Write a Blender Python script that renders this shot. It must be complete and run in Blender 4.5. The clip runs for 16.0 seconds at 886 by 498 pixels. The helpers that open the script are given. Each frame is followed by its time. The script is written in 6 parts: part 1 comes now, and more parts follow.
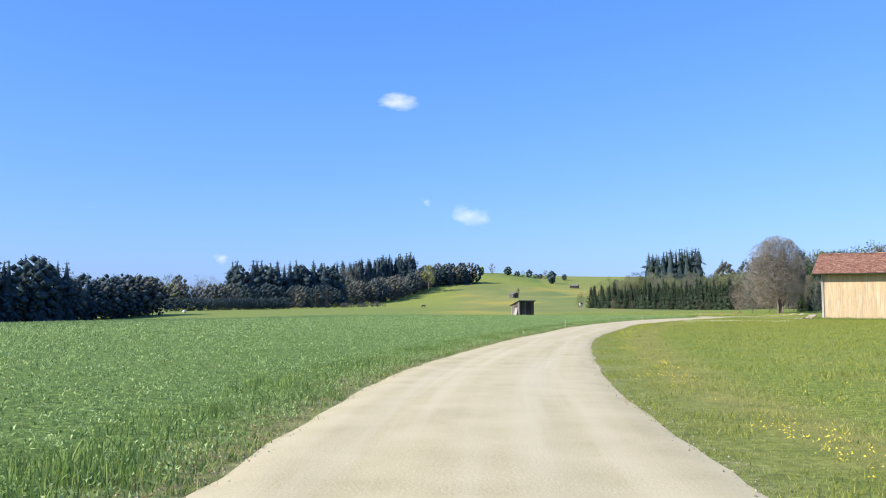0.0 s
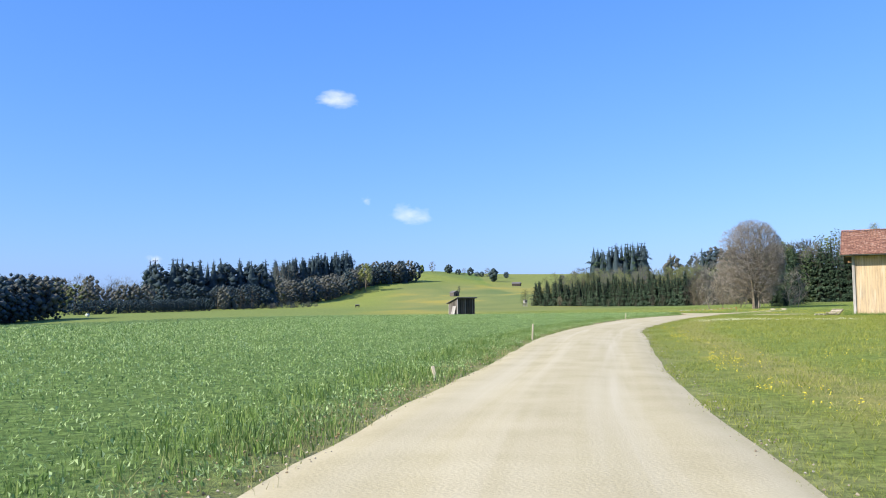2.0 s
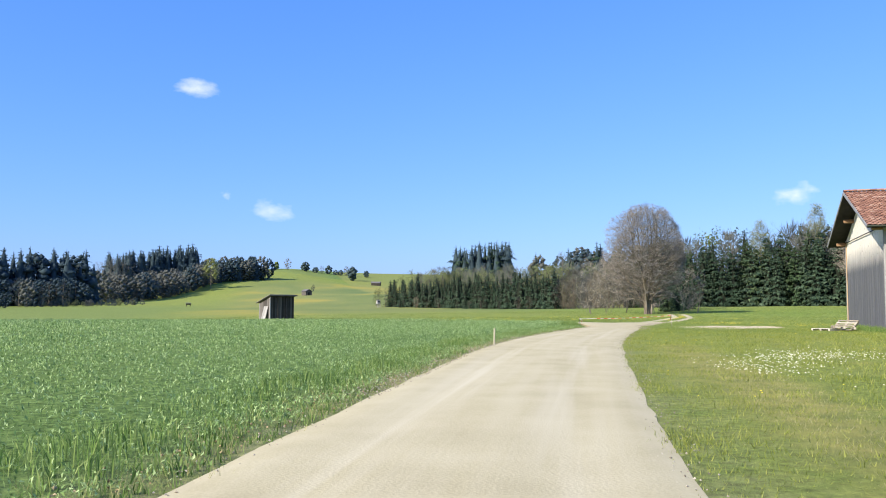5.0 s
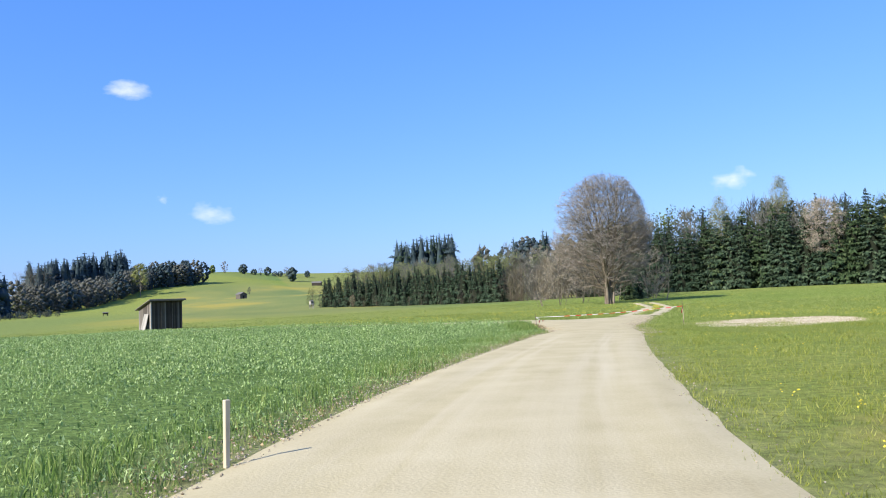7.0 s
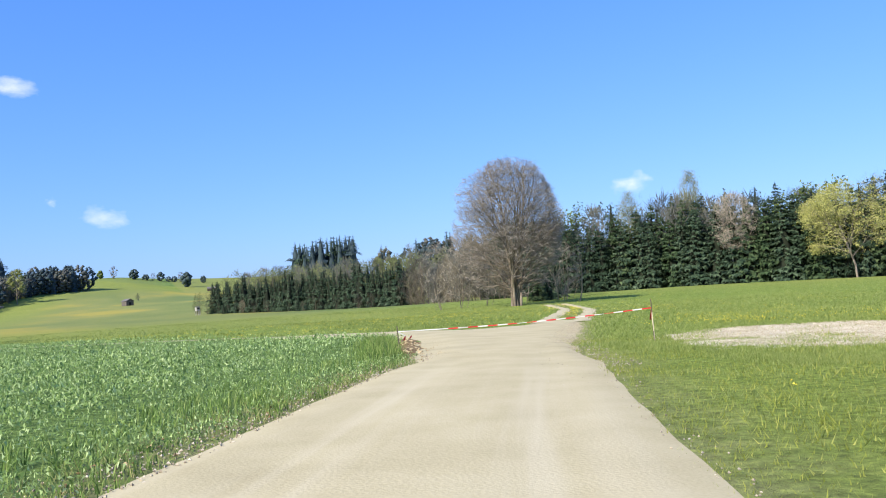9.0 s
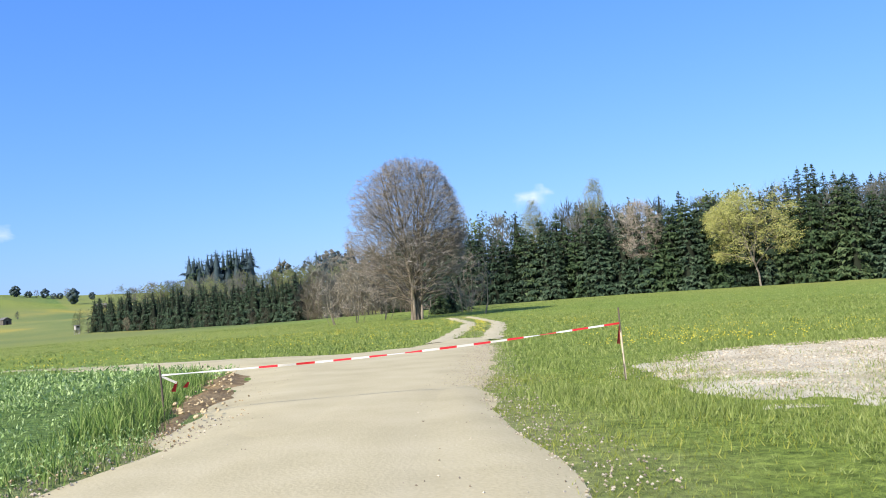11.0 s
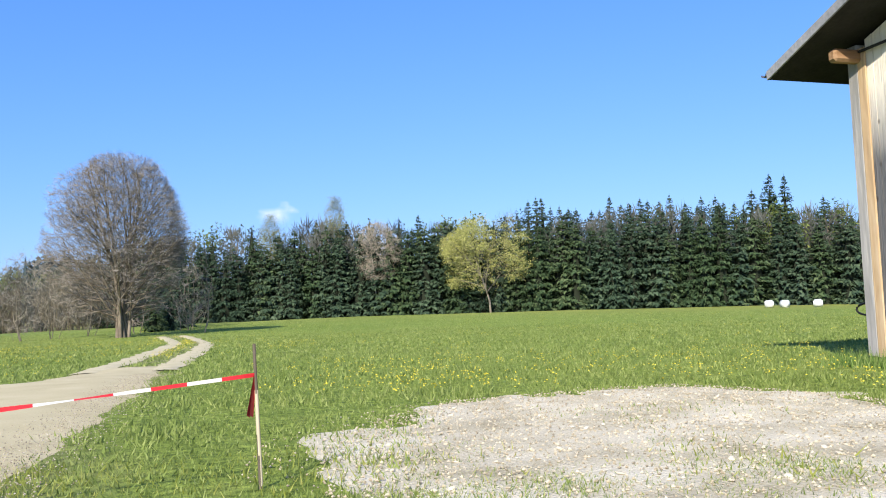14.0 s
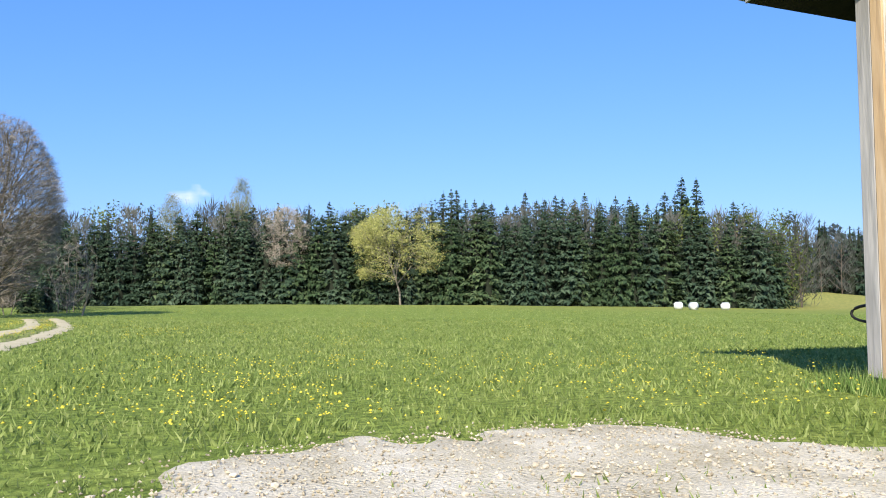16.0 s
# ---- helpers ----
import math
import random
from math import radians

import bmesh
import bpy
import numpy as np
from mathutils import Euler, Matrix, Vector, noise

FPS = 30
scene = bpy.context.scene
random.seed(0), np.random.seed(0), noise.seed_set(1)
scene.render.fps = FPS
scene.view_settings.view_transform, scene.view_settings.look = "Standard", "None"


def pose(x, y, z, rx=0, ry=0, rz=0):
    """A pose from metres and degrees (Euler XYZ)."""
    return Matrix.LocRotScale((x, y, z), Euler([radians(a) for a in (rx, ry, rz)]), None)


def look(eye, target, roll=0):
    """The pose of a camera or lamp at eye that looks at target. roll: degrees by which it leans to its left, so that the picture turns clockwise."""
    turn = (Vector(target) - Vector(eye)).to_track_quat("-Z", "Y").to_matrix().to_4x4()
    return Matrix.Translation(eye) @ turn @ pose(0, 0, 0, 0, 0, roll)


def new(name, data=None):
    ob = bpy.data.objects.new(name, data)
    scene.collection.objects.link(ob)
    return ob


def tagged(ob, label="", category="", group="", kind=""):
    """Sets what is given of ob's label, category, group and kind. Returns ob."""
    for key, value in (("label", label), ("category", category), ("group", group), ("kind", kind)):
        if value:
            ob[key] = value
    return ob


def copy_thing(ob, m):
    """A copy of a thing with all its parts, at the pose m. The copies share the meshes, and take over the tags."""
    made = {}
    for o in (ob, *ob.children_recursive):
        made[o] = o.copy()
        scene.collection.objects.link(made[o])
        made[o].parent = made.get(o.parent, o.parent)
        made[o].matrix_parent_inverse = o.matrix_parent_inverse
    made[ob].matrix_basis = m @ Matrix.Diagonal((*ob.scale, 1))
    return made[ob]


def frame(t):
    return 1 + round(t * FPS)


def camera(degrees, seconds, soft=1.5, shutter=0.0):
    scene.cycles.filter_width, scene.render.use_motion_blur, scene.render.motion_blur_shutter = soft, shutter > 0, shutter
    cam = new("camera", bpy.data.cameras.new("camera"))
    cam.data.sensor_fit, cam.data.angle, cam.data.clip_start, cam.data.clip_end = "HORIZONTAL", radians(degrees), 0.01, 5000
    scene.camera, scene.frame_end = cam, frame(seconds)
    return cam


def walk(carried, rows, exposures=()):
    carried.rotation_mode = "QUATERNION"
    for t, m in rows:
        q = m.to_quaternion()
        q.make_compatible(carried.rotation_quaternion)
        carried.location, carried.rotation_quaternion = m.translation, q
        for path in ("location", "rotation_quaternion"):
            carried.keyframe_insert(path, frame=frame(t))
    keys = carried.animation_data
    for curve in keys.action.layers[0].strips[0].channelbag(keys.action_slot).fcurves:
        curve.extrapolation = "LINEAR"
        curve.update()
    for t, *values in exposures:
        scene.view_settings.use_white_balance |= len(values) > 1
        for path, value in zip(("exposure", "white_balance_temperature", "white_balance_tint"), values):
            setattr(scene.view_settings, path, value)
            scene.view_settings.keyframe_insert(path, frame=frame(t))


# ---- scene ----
cam = camera(55.6, 16.0, 1.0)
PATH = [
    (0, (-0.194, -1.869, 1.487), (-0.236, 0.126, 1.624), 0.2),
    (0.5, (0.408, 5.944, 1.427), (0.372, 7.939, 1.564), 0.1),
    (1, (0.915, 13.427, 1.173), (0.887, 15.422, 1.31), 0.1),
    (1.5, (1.615, 21.192, 1.205), (1.635, 23.188, 1.342), -0.5),
    (2, (2.568, 27.977, 1.244), (2.665, 29.97, 1.38), -0.5),
    (2.5, (3.716, 34.436, 1.092), (3.887, 36.424, 1.23), 0.0),
    (3, (5.245, 41.81, 1.163), (5.484, 43.791, 1.303), 0.4),
    (3.5, (6.881, 48.675, 1.128), (7.182, 50.648, 1.268), 0.8),
    (4, (8.796, 55.349, 1.231), (9.142, 57.314, 1.372), 0.8),
    (6.5, (19.048, 84.305, 1.378), (19.549, 86.237, 1.504), -1.5),
    (7, (20.836, 89.15, 1.347), (21.374, 91.072, 1.473), -2.2),
    (7.5, (22.696, 93.478, 1.286), (23.285, 95.385, 1.409), -2.6),
    (8, (24.52, 97.293, 1.214), (25.168, 99.182, 1.335), -2.7),
    (8.5, (26.159, 100.551, 1.213), (26.86, 102.42, 1.335), -2.7),
    (11, (32.135, 111.248, 1.145), (33.091, 112.999, 1.289), -3.7),
    (11.5, (32.833, 112.138, 1.149), (33.852, 113.852, 1.299), -3.1),
    (12, (33.506, 112.89, 1.151), (34.592, 114.562, 1.302), -2.7),
    (12.5, (34.107, 113.482, 1.13), (35.272, 115.101, 1.274), -2.3),
    (13, (34.798, 114.102, 1.132), (36.049, 115.656, 1.261), -2.2),
    (13.5, (35.62, 114.752, 1.14), (36.964, 116.227, 1.276), -2.2),
    (14, (36.546, 115.358, 1.162), (37.983, 116.74, 1.324), -1.9),
    (14.5, (37.664, 116.078, 1.154), (39.178, 117.373, 1.326), -1.2),
    (15, (38.721, 116.637, 1.166), (40.282, 117.876, 1.335), -0.8),
    (15.5, (39.689, 117.305, 1.151), (41.267, 118.523, 1.314), -0.7),
    (16, (40.637, 118.08, 1.124), (42.207, 119.311, 1.265), 0.0),
]
walk(cam, [(t, look(e, g, r)) for t, e, g, r in PATH])

# ---------------------------------------------------------------- light
SUN_EL, SHADOW_AZ = radians(32.5), radians(63.5)
world = bpy.data.worlds.new("sky")
scene.world = world
world.use_nodes = True
wn = world.node_tree.nodes
sky = wn.new("ShaderNodeTexSky")
sky.sky_type, sky.sun_disc = "NISHITA", False
sky.sun_elevation, sky.sun_rotation = SUN_EL, SHADOW_AZ + math.pi
sky.air_density, sky.dust_density, sky.ozone_density = 1.0, 0.8, 2.0
split_sky, join_sky = wn.new("ShaderNodeSeparateColor"), wn.new("ShaderNodeCombineColor")
world.node_tree.links.new(sky.outputs[0], split_sky.inputs[0])
for i, (power, gain) in enumerate(((0.95, 0.415), (0.70, 0.875), (0.43, 2.45))):
    bend, lift = wn.new("ShaderNodeMath"), wn.new("ShaderNodeMath")
    bend.operation, bend.inputs[1].default_value = "POWER", power
    lift.operation, lift.inputs[1].default_value = "MULTIPLY", gain
    world.node_tree.links.new(split_sky.outputs[i], bend.inputs[0])
    world.node_tree.links.new(bend.outputs[0], lift.inputs[0])
    world.node_tree.links.new(lift.outputs[0], join_sky.inputs[i])
world.node_tree.links.new(join_sky.outputs[0], wn["Background"].inputs[0])
wn["Background"].inputs[1].default_value = 0.143
to_sun = Vector((-math.sin(SHADOW_AZ) * math.cos(SUN_EL), -math.cos(SHADOW_AZ) * math.cos(SUN_EL), math.sin(SUN_EL)))
sun = new("sun", bpy.data.lights.new("sun", "SUN"))
sun.data.energy, sun.data.angle, sun.data.color = 5.0, radians(0.53), (1.0, 0.93, 0.82)
sun.matrix_world = look(to_sun * 50, (0, 0, 0))
scene.view_settings.exposure = 0.7


# ---------------------------------------------------------------- materials
def material(name, colors, scale=4.0, rough=0.9, bump=0.0, fine=None, island=0.0, metal=0.0, spread=(0.3, 0.7), stretch=(1, 1, 1), object_random=0.0, translucent=0.0, gloss=0.25):
    """A surface: noise at two sizes through a ramp of colours, with fine relief."""
    m = bpy.data.materials.new(name)
    m.use_nodes = True
    t = m.node_tree
    n, link = t.nodes, t.links.new
    p = n["Principled BSDF"]
    p.inputs["Roughness"].default_value, p.inputs["Metallic"].default_value = rough, metal
    p.inputs["Specular IOR Level"].default_value = gloss
    co = n.new("ShaderNodeTexCoord")
    mp = n.new("ShaderNodeMapping")
    mp.inputs["Scale"].default_value = stretch
    link(co.outputs["Object"], mp.inputs[0])
    big, small = n.new("ShaderNodeTexNoise"), n.new("ShaderNodeTexNoise")
    big.inputs["Scale"].default_value, big.inputs["Detail"].default_value = scale, 4
    small.inputs["Scale"].default_value, small.inputs["Detail"].default_value = fine or scale * 9, 3
    link(mp.outputs[0], big.inputs[0]), link(mp.outputs[0], small.inputs[0])
    mix = n.new("ShaderNodeMix")
    mix.inputs[0].default_value = 0.4
    link(big.outputs[0], mix.inputs[2]), link(small.outputs[0], mix.inputs[3])
    value = mix.outputs[0]
    for on, node, out in ((island, "ShaderNodeNewGeometry", "Random Per Island"), (object_random, "ShaderNodeObjectInfo", "Random")):
        if on:
            g, m2 = n.new(node), n.new("ShaderNodeMix")
            m2.inputs[0].default_value = on
            link(value, m2.inputs[2]), link(g.outputs[out], m2.inputs[3])
            value = m2.outputs[0]
    ramp = n.new("ShaderNodeValToRGB")
    e = ramp.color_ramp.elements
    e[0].position, e[1].position = spread
    e[0].color, e[1].color = (*colors[0], 1), (*colors[-1], 1)
    for i, c in enumerate(colors[1:-1]):
        k = e.new(spread[0] + (spread[1] - spread[0]) * (i + 1) / (len(colors) - 1))
        k.color = (*c, 1)
    link(value, ramp.inputs[0]), link(ramp.outputs[0], p.inputs["Base Color"])
    if bump:
        b = n.new("ShaderNodeBump")
        b.inputs["Strength"].default_value, b.inputs["Distance"].default_value = bump, 0.05
        link(small.outputs[0], b.inputs["Height"]), link(b.outputs[0], p.inputs["Normal"])
    if translucent:
        tr, mx = n.new("ShaderNodeBsdfTranslucent"), n.new("ShaderNodeMixShader")
        mx.inputs[0].default_value = translucent
        link(ramp.outputs[0], tr.inputs[0])
        link(p.outputs[0], mx.inputs[1]), link(tr.outputs[0], mx.inputs[2])
        link(mx.outputs[0], n["Material Output"].inputs[0])
    return m


M = {
    "road": material("pale_gravel_road", [(0.36, 0.305, 0.175), (0.47, 0.405, 0.24), (0.55, 0.485, 0.305)], 0.9, 0.95, 0.12, 34, spread=(0.22, 0.78), gloss=0.06),
    "gravel": material("loose_gravel", [(0.25, 0.21, 0.12), (0.45, 0.395, 0.27), (0.60, 0.54, 0.40), (0.70, 0.64, 0.50)], 1.1, 0.95, 0.6, 38, spread=(0.30, 0.68), gloss=0.05),
    "rut": material("wheel_rut_gravel", [(0.42, 0.36, 0.21), (0.56, 0.495, 0.32)], 1.5, 0.95, 0.3, 20, gloss=0.06),
    "grass_track": material("worn_grass_track", [(0.19, 0.21, 0.075), (0.31, 0.30, 0.14), (0.47, 0.42, 0.27)], 0.7, 0.95, 0.4, 6, gloss=0.1),
    "stone": material("road_stones", [(0.18, 0.15, 0.10), (0.34, 0.29, 0.21), (0.48, 0.43, 0.34)], 3, 0.9, 0.2, island=0.8, spread=(0.1, 0.9)),
    "soil": material("turned_soil", [(0.16, 0.105, 0.05), (0.34, 0.25, 0.13), (0.50, 0.40, 0.24)], 3, 0.95, 0.8, 18, island=0.4, gloss=0.05),
    "crop": material("crop_leaves", [(0.075, 0.14, 0.035), (0.255, 0.375, 0.115), (0.53, 0.64, 0.30)], 0.3, 0.6, 0, 3, island=0.7, spread=(0.12, 0.88), translucent=0.35, gloss=0.15),
    "verge": material("verge_grass", [(0.06, 0.115, 0.024), (0.16, 0.255, 0.058), (0.34, 0.39, 0.135)], 0.4, 0.6, 0, 3, island=0.6, spread=(0.12, 0.88), translucent=0.3, gloss=0.12),
    "meadow": material("meadow_grass", [(0.105, 0.155, 0.035), (0.22, 0.28, 0.072), (0.39, 0.425, 0.155)], 0.22, 0.65, 0, 2.5, island=0.55, spread=(0.12, 0.88), translucent=0.35, gloss=0.08),
    "roadside": material("yellowish_roadside_grass", [(0.12, 0.152, 0.024), (0.26, 0.292, 0.054), (0.45, 0.44, 0.13)], 0.22, 0.65, 0, 2.5, island=0.55, spread=(0.12, 0.88), translucent=0.35, gloss=0.08),
    "dandelion": material("dandelion_yellow", [(0.44, 0.37, 0.03), (0.64, 0.54, 0.06)], 9, 0.8, 0, island=0.6),
    "pale_flower": material("pale_meadow_flowers", [(0.55, 0.53, 0.32), (0.76, 0.74, 0.54)], 9, 0.7, 0, island=0.6),
    "dry": material("dry_cut_grass", [(0.20, 0.20, 0.07), (0.32, 0.30, 0.12), (0.44, 0.40, 0.19)], 0.5, 0.7, 0, 3, island=0.5, spread=(0.15, 0.85), translucent=0.2),
    # near-black: the shade deep in a spruce crown, put into the colour
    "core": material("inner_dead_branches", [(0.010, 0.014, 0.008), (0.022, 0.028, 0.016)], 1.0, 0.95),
    "needles": material("spruce_needles", [(0.013, 0.027, 0.016), (0.037, 0.064, 0.036), (0.092, 0.127, 0.072)], 0.5, 0.75, 0, 5, island=0.55, object_random=0.2, spread=(0.15, 0.85), gloss=0.12),
    "needles_light": material("young_spruce_needles", [(0.016, 0.032, 0.014), (0.043, 0.073, 0.031), (0.102, 0.135, 0.060)], 0.5, 0.75, 0, 5, island=0.55, object_random=0.2, spread=(0.15, 0.85), gloss=0.12),
    # bluish and flat: distance haze is put into the next two colours
    "needles_hazed": material("bluish_spruce_needles", [(0.034, 0.055, 0.064), (0.050, 0.078, 0.087), (0.072, 0.104, 0.110)], 0.3, 0.75, 0, 5, island=0.15, spread=(0.2, 0.8), gloss=0.06),
    "leaf_dark_hazed": material("dark_leaves", [(0.038, 0.058, 0.060), (0.053, 0.078, 0.078), (0.076, 0.104, 0.096)], 0.3, 0.75, 0, 4, island=0.15, spread=(0.15, 0.85), translucent=0.1, gloss=0.06),
    "leaf_green": material("spring_leaves", [(0.05, 0.075, 0.015), (0.11, 0.15, 0.03), (0.20, 0.23, 0.06)], 0.3, 0.6, 0, 4, island=0.5, spread=(0.15, 0.85), translucent=0.2),
    "leaf_yellow": material("yellow_green_blossom", [(0.17, 0.185, 0.045), (0.36, 0.365, 0.10), (0.58, 0.555, 0.21)], 0.4, 0.6, 0, 4, island=0.65, spread=(0.12, 0.88), translucent=0.25, gloss=0.1),
    "twig": material("bare_twigs", [(0.085, 0.075, 0.060), (0.22, 0.195, 0.158), (0.46, 0.425, 0.365)], 0.4, 0.9, 0, 4, island=0.7, spread=(0.12, 0.88), gloss=0.08),
    "bark_mid": material("brown_grey_bark", [(0.075, 0.06, 0.043), (0.17, 0.14, 0.105), (0.30, 0.26, 0.20)], 2, 0.9, 0.3, 14, stretch=(1, 1, 0.25)),
    "twig_pale": material("pale_bare_twigs", [(0.17, 0.14, 0.10), (0.30, 0.26, 0.205), (0.45, 0.40, 0.33)], 0.4, 0.9, 0, 4, island=0.5, spread=(0.15, 0.85)),
    "bark_light": material("light_grey_bark", [(0.15, 0.13, 0.10), (0.29, 0.255, 0.205), (0.42, 0.38, 0.32)], 2, 0.9, 0.3, 14, stretch=(1, 1, 0.25)),
    "leaf_pale": material("pale_new_leaves", [(0.12, 0.14, 0.04), (0.23, 0.25, 0.085), (0.36, 0.37, 0.16)], 0.4, 0.6, 0, 4, island=0.5, spread=(0.15, 0.85), translucent=0.3),
    "corner_board": material("light_orange_board", [(0.34, 0.22, 0.115), (0.47, 0.325, 0.18), (0.60, 0.46, 0.30)], 1.5, 0.75, 0.25, 12, stretch=(1, 1, 0.12)),
    "bud": material("brown_buds", [(0.075, 0.062, 0.042), (0.135, 0.115, 0.078), (0.21, 0.18, 0.125)], 0.4, 0.8, 0, 4, island=0.5, spread=(0.15, 0.85)),
    "blossom": material("pale_blossom_buds", [(0.22, 0.185, 0.12), (0.36, 0.31, 0.22), (0.52, 0.46, 0.35)], 0.4, 0.8, 0, 4, island=0.5, spread=(0.15, 0.85)),
    # brown greyed by the haze of the distance, put into the colour
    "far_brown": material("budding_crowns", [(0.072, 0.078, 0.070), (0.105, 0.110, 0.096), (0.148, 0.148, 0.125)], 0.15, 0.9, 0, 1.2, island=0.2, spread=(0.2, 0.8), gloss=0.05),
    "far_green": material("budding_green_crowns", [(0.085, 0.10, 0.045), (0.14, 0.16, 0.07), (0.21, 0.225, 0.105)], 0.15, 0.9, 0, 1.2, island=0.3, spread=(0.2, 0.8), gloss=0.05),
    # inner shade and distance haze of far crowns, both put into the colour
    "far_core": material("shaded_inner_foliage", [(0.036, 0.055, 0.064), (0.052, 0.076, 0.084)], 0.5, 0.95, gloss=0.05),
    "bark": material("grey_bark", [(0.05, 0.04, 0.03), (0.12, 0.10, 0.075), (0.20, 0.17, 0.13)], 2, 0.95, 0.6, 14, stretch=(1, 1, 0.25)),
    "bark_pale": material("pale_bark", [(0.10, 0.085, 0.062), (0.20, 0.172, 0.13), (0.31, 0.275, 0.22)], 2, 0.9, 0.3, 14, stretch=(1, 1, 0.25)),
    "tile": material("clay_roof_tiles", [(0.11, 0.058, 0.042), (0.22, 0.105, 0.07), (0.33, 0.175, 0.115), (0.46, 0.34, 0.26)], 0.9, 0.85, 0.2, 12, island=0.7, object_random=0.2, spread=(0.1, 0.9)),
    "front_board": material("honey_spruce_boards", [(0.38, 0.27, 0.155), (0.48, 0.36, 0.22), (0.57, 0.455, 0.30)], 0.9, 0.75, 0.15, 8, object_random=0.10, stretch=(1, 1, 0.08), spread=(0.15, 0.85)),
    "dark_wood": material("stained_timber", [(0.02, 0.017, 0.014), (0.05, 0.042, 0.034), (0.10, 0.085, 0.07)], 2, 0.85, 0.3, 14, stretch=(1, 1, 0.15), object_random=0.3),
    # near-black: the shade under the roof is put into this colour
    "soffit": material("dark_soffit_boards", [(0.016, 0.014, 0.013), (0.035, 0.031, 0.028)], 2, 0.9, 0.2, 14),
    "crop_smooth": material("far_crop_leaves", [(0.14, 0.22, 0.078), (0.21, 0.30, 0.115), (0.30, 0.385, 0.175)], 0.12, 0.6, 0, 1.5, island=0.4, spread=(0.15, 0.85), translucent=0.3, gloss=0.1),
    "old_wood": material("weathered_grey_boards", [(0.06, 0.052, 0.045), (0.13, 0.115, 0.10), (0.24, 0.215, 0.19)], 1.2, 0.9, 0.4, 12, stretch=(1, 1, 0.08), object_random=0.4),
    "purlin": material("brown_roof_timber", [(0.13, 0.07, 0.035), (0.24, 0.135, 0.065), (0.38, 0.25, 0.145)], 1.5, 0.75, 0.25, 12, stretch=(1, 0.15, 1)),
    "barge": material("pale_grey_barge", [(0.15, 0.15, 0.15), (0.24, 0.24, 0.24), (0.33, 0.325, 0.32)], 1.5, 0.85, 0.25, 12),
    "post_wood": material("bleached_grey_post", [(0.17, 0.16, 0.145), (0.30, 0.285, 0.26), (0.46, 0.43, 0.39)], 1.4, 0.85, 0.3, 12, stretch=(1, 1, 0.1)),
    "yard_stone": material("white_yard_stones", [(0.24, 0.20, 0.125), (0.42, 0.365, 0.26), (0.62, 0.56, 0.44)], 3, 0.9, 0.2, island=0.8, object_random=0.35, spread=(0.1, 0.9), gloss=0.05),
    "pallet_wood": material("sun_dried_pallet", [(0.24, 0.20, 0.145), (0.40, 0.35, 0.26), (0.52, 0.47, 0.37)], 2, 0.85, 0.3, 14, object_random=0.4),
    "pale_wood": material("pale_bare_timber", [(0.36, 0.30, 0.20), (0.52, 0.45, 0.32), (0.62, 0.56, 0.43)], 3, 0.8, 0.2, 20, stretch=(1, 1, 0.2)),
    "metal": material("dull_zinc", [(0.16, 0.17, 0.18), (0.28, 0.29, 0.30)], 3, 0.45, 0.05, metal=0.8),
    "iron": material("black_iron", [(0.015, 0.015, 0.016), (0.035, 0.033, 0.032)], 6, 0.6, 0.1, metal=0.6),
    "sheet_roof": material("grey_felt_roof", [(0.09, 0.085, 0.08), (0.20, 0.19, 0.175)], 2, 0.85, 0.2),
    "wrap": material("white_bale_wrap", [(0.50, 0.52, 0.49), (0.70, 0.71, 0.67)], 2, 0.35, 0.25, 7),
    "tape_white": material("white_tape", [(0.46, 0.44, 0.38), (0.60, 0.58, 0.52)], 5, 0.5, 0.05),
    "tape_red": material("red_tape", [(0.42, 0.014, 0.02), (0.58, 0.028, 0.035)], 5, 0.5, 0.05),
}


def streaked(m, colour, low, high, size=6.0, long=0.06):
    """Adds rain streaks of another colour down a wall's boards."""
    t = m.node_tree
    n, link = t.nodes, t.links.new
    geo, mp, no, rg, mx = n.new("ShaderNodeNewGeometry"), n.new("ShaderNodeMapping"), n.new("ShaderNodeTexNoise"), n.new("ShaderNodeMapRange"), n.new("ShaderNodeMix")
    mp.inputs["Scale"].default_value = (1, 1, long)
    no.inputs["Scale"].default_value, no.inputs["Detail"].default_value = size, 5
    rg.inputs[1].default_value, rg.inputs[2].default_value, rg.inputs[4].default_value = low, high, 0.8
    mx.data_type, mx.inputs[7].default_value = "RGBA", (*colour, 1)
    base = n["Principled BSDF"].inputs["Base Color"]
    link(geo.outputs["Position"], mp.inputs[0]), link(mp.outputs[0], no.inputs[0]), link(no.outputs[0], rg.inputs[0])
    link(rg.outputs[0], mx.inputs[0]), link(base.links[0].from_socket, mx.inputs[6])
    link(mx.outputs[2], base)


streaked(M["front_board"], (0.27, 0.22, 0.16), 0.52, 0.72)
streaked(M["front_board"], (0.60, 0.53, 0.42), 0.55, 0.75, 2.5, 0.12)
streaked(M["corner_board"], (0.25, 0.17, 0.10), 0.58, 0.72, 9.0, 0.1)


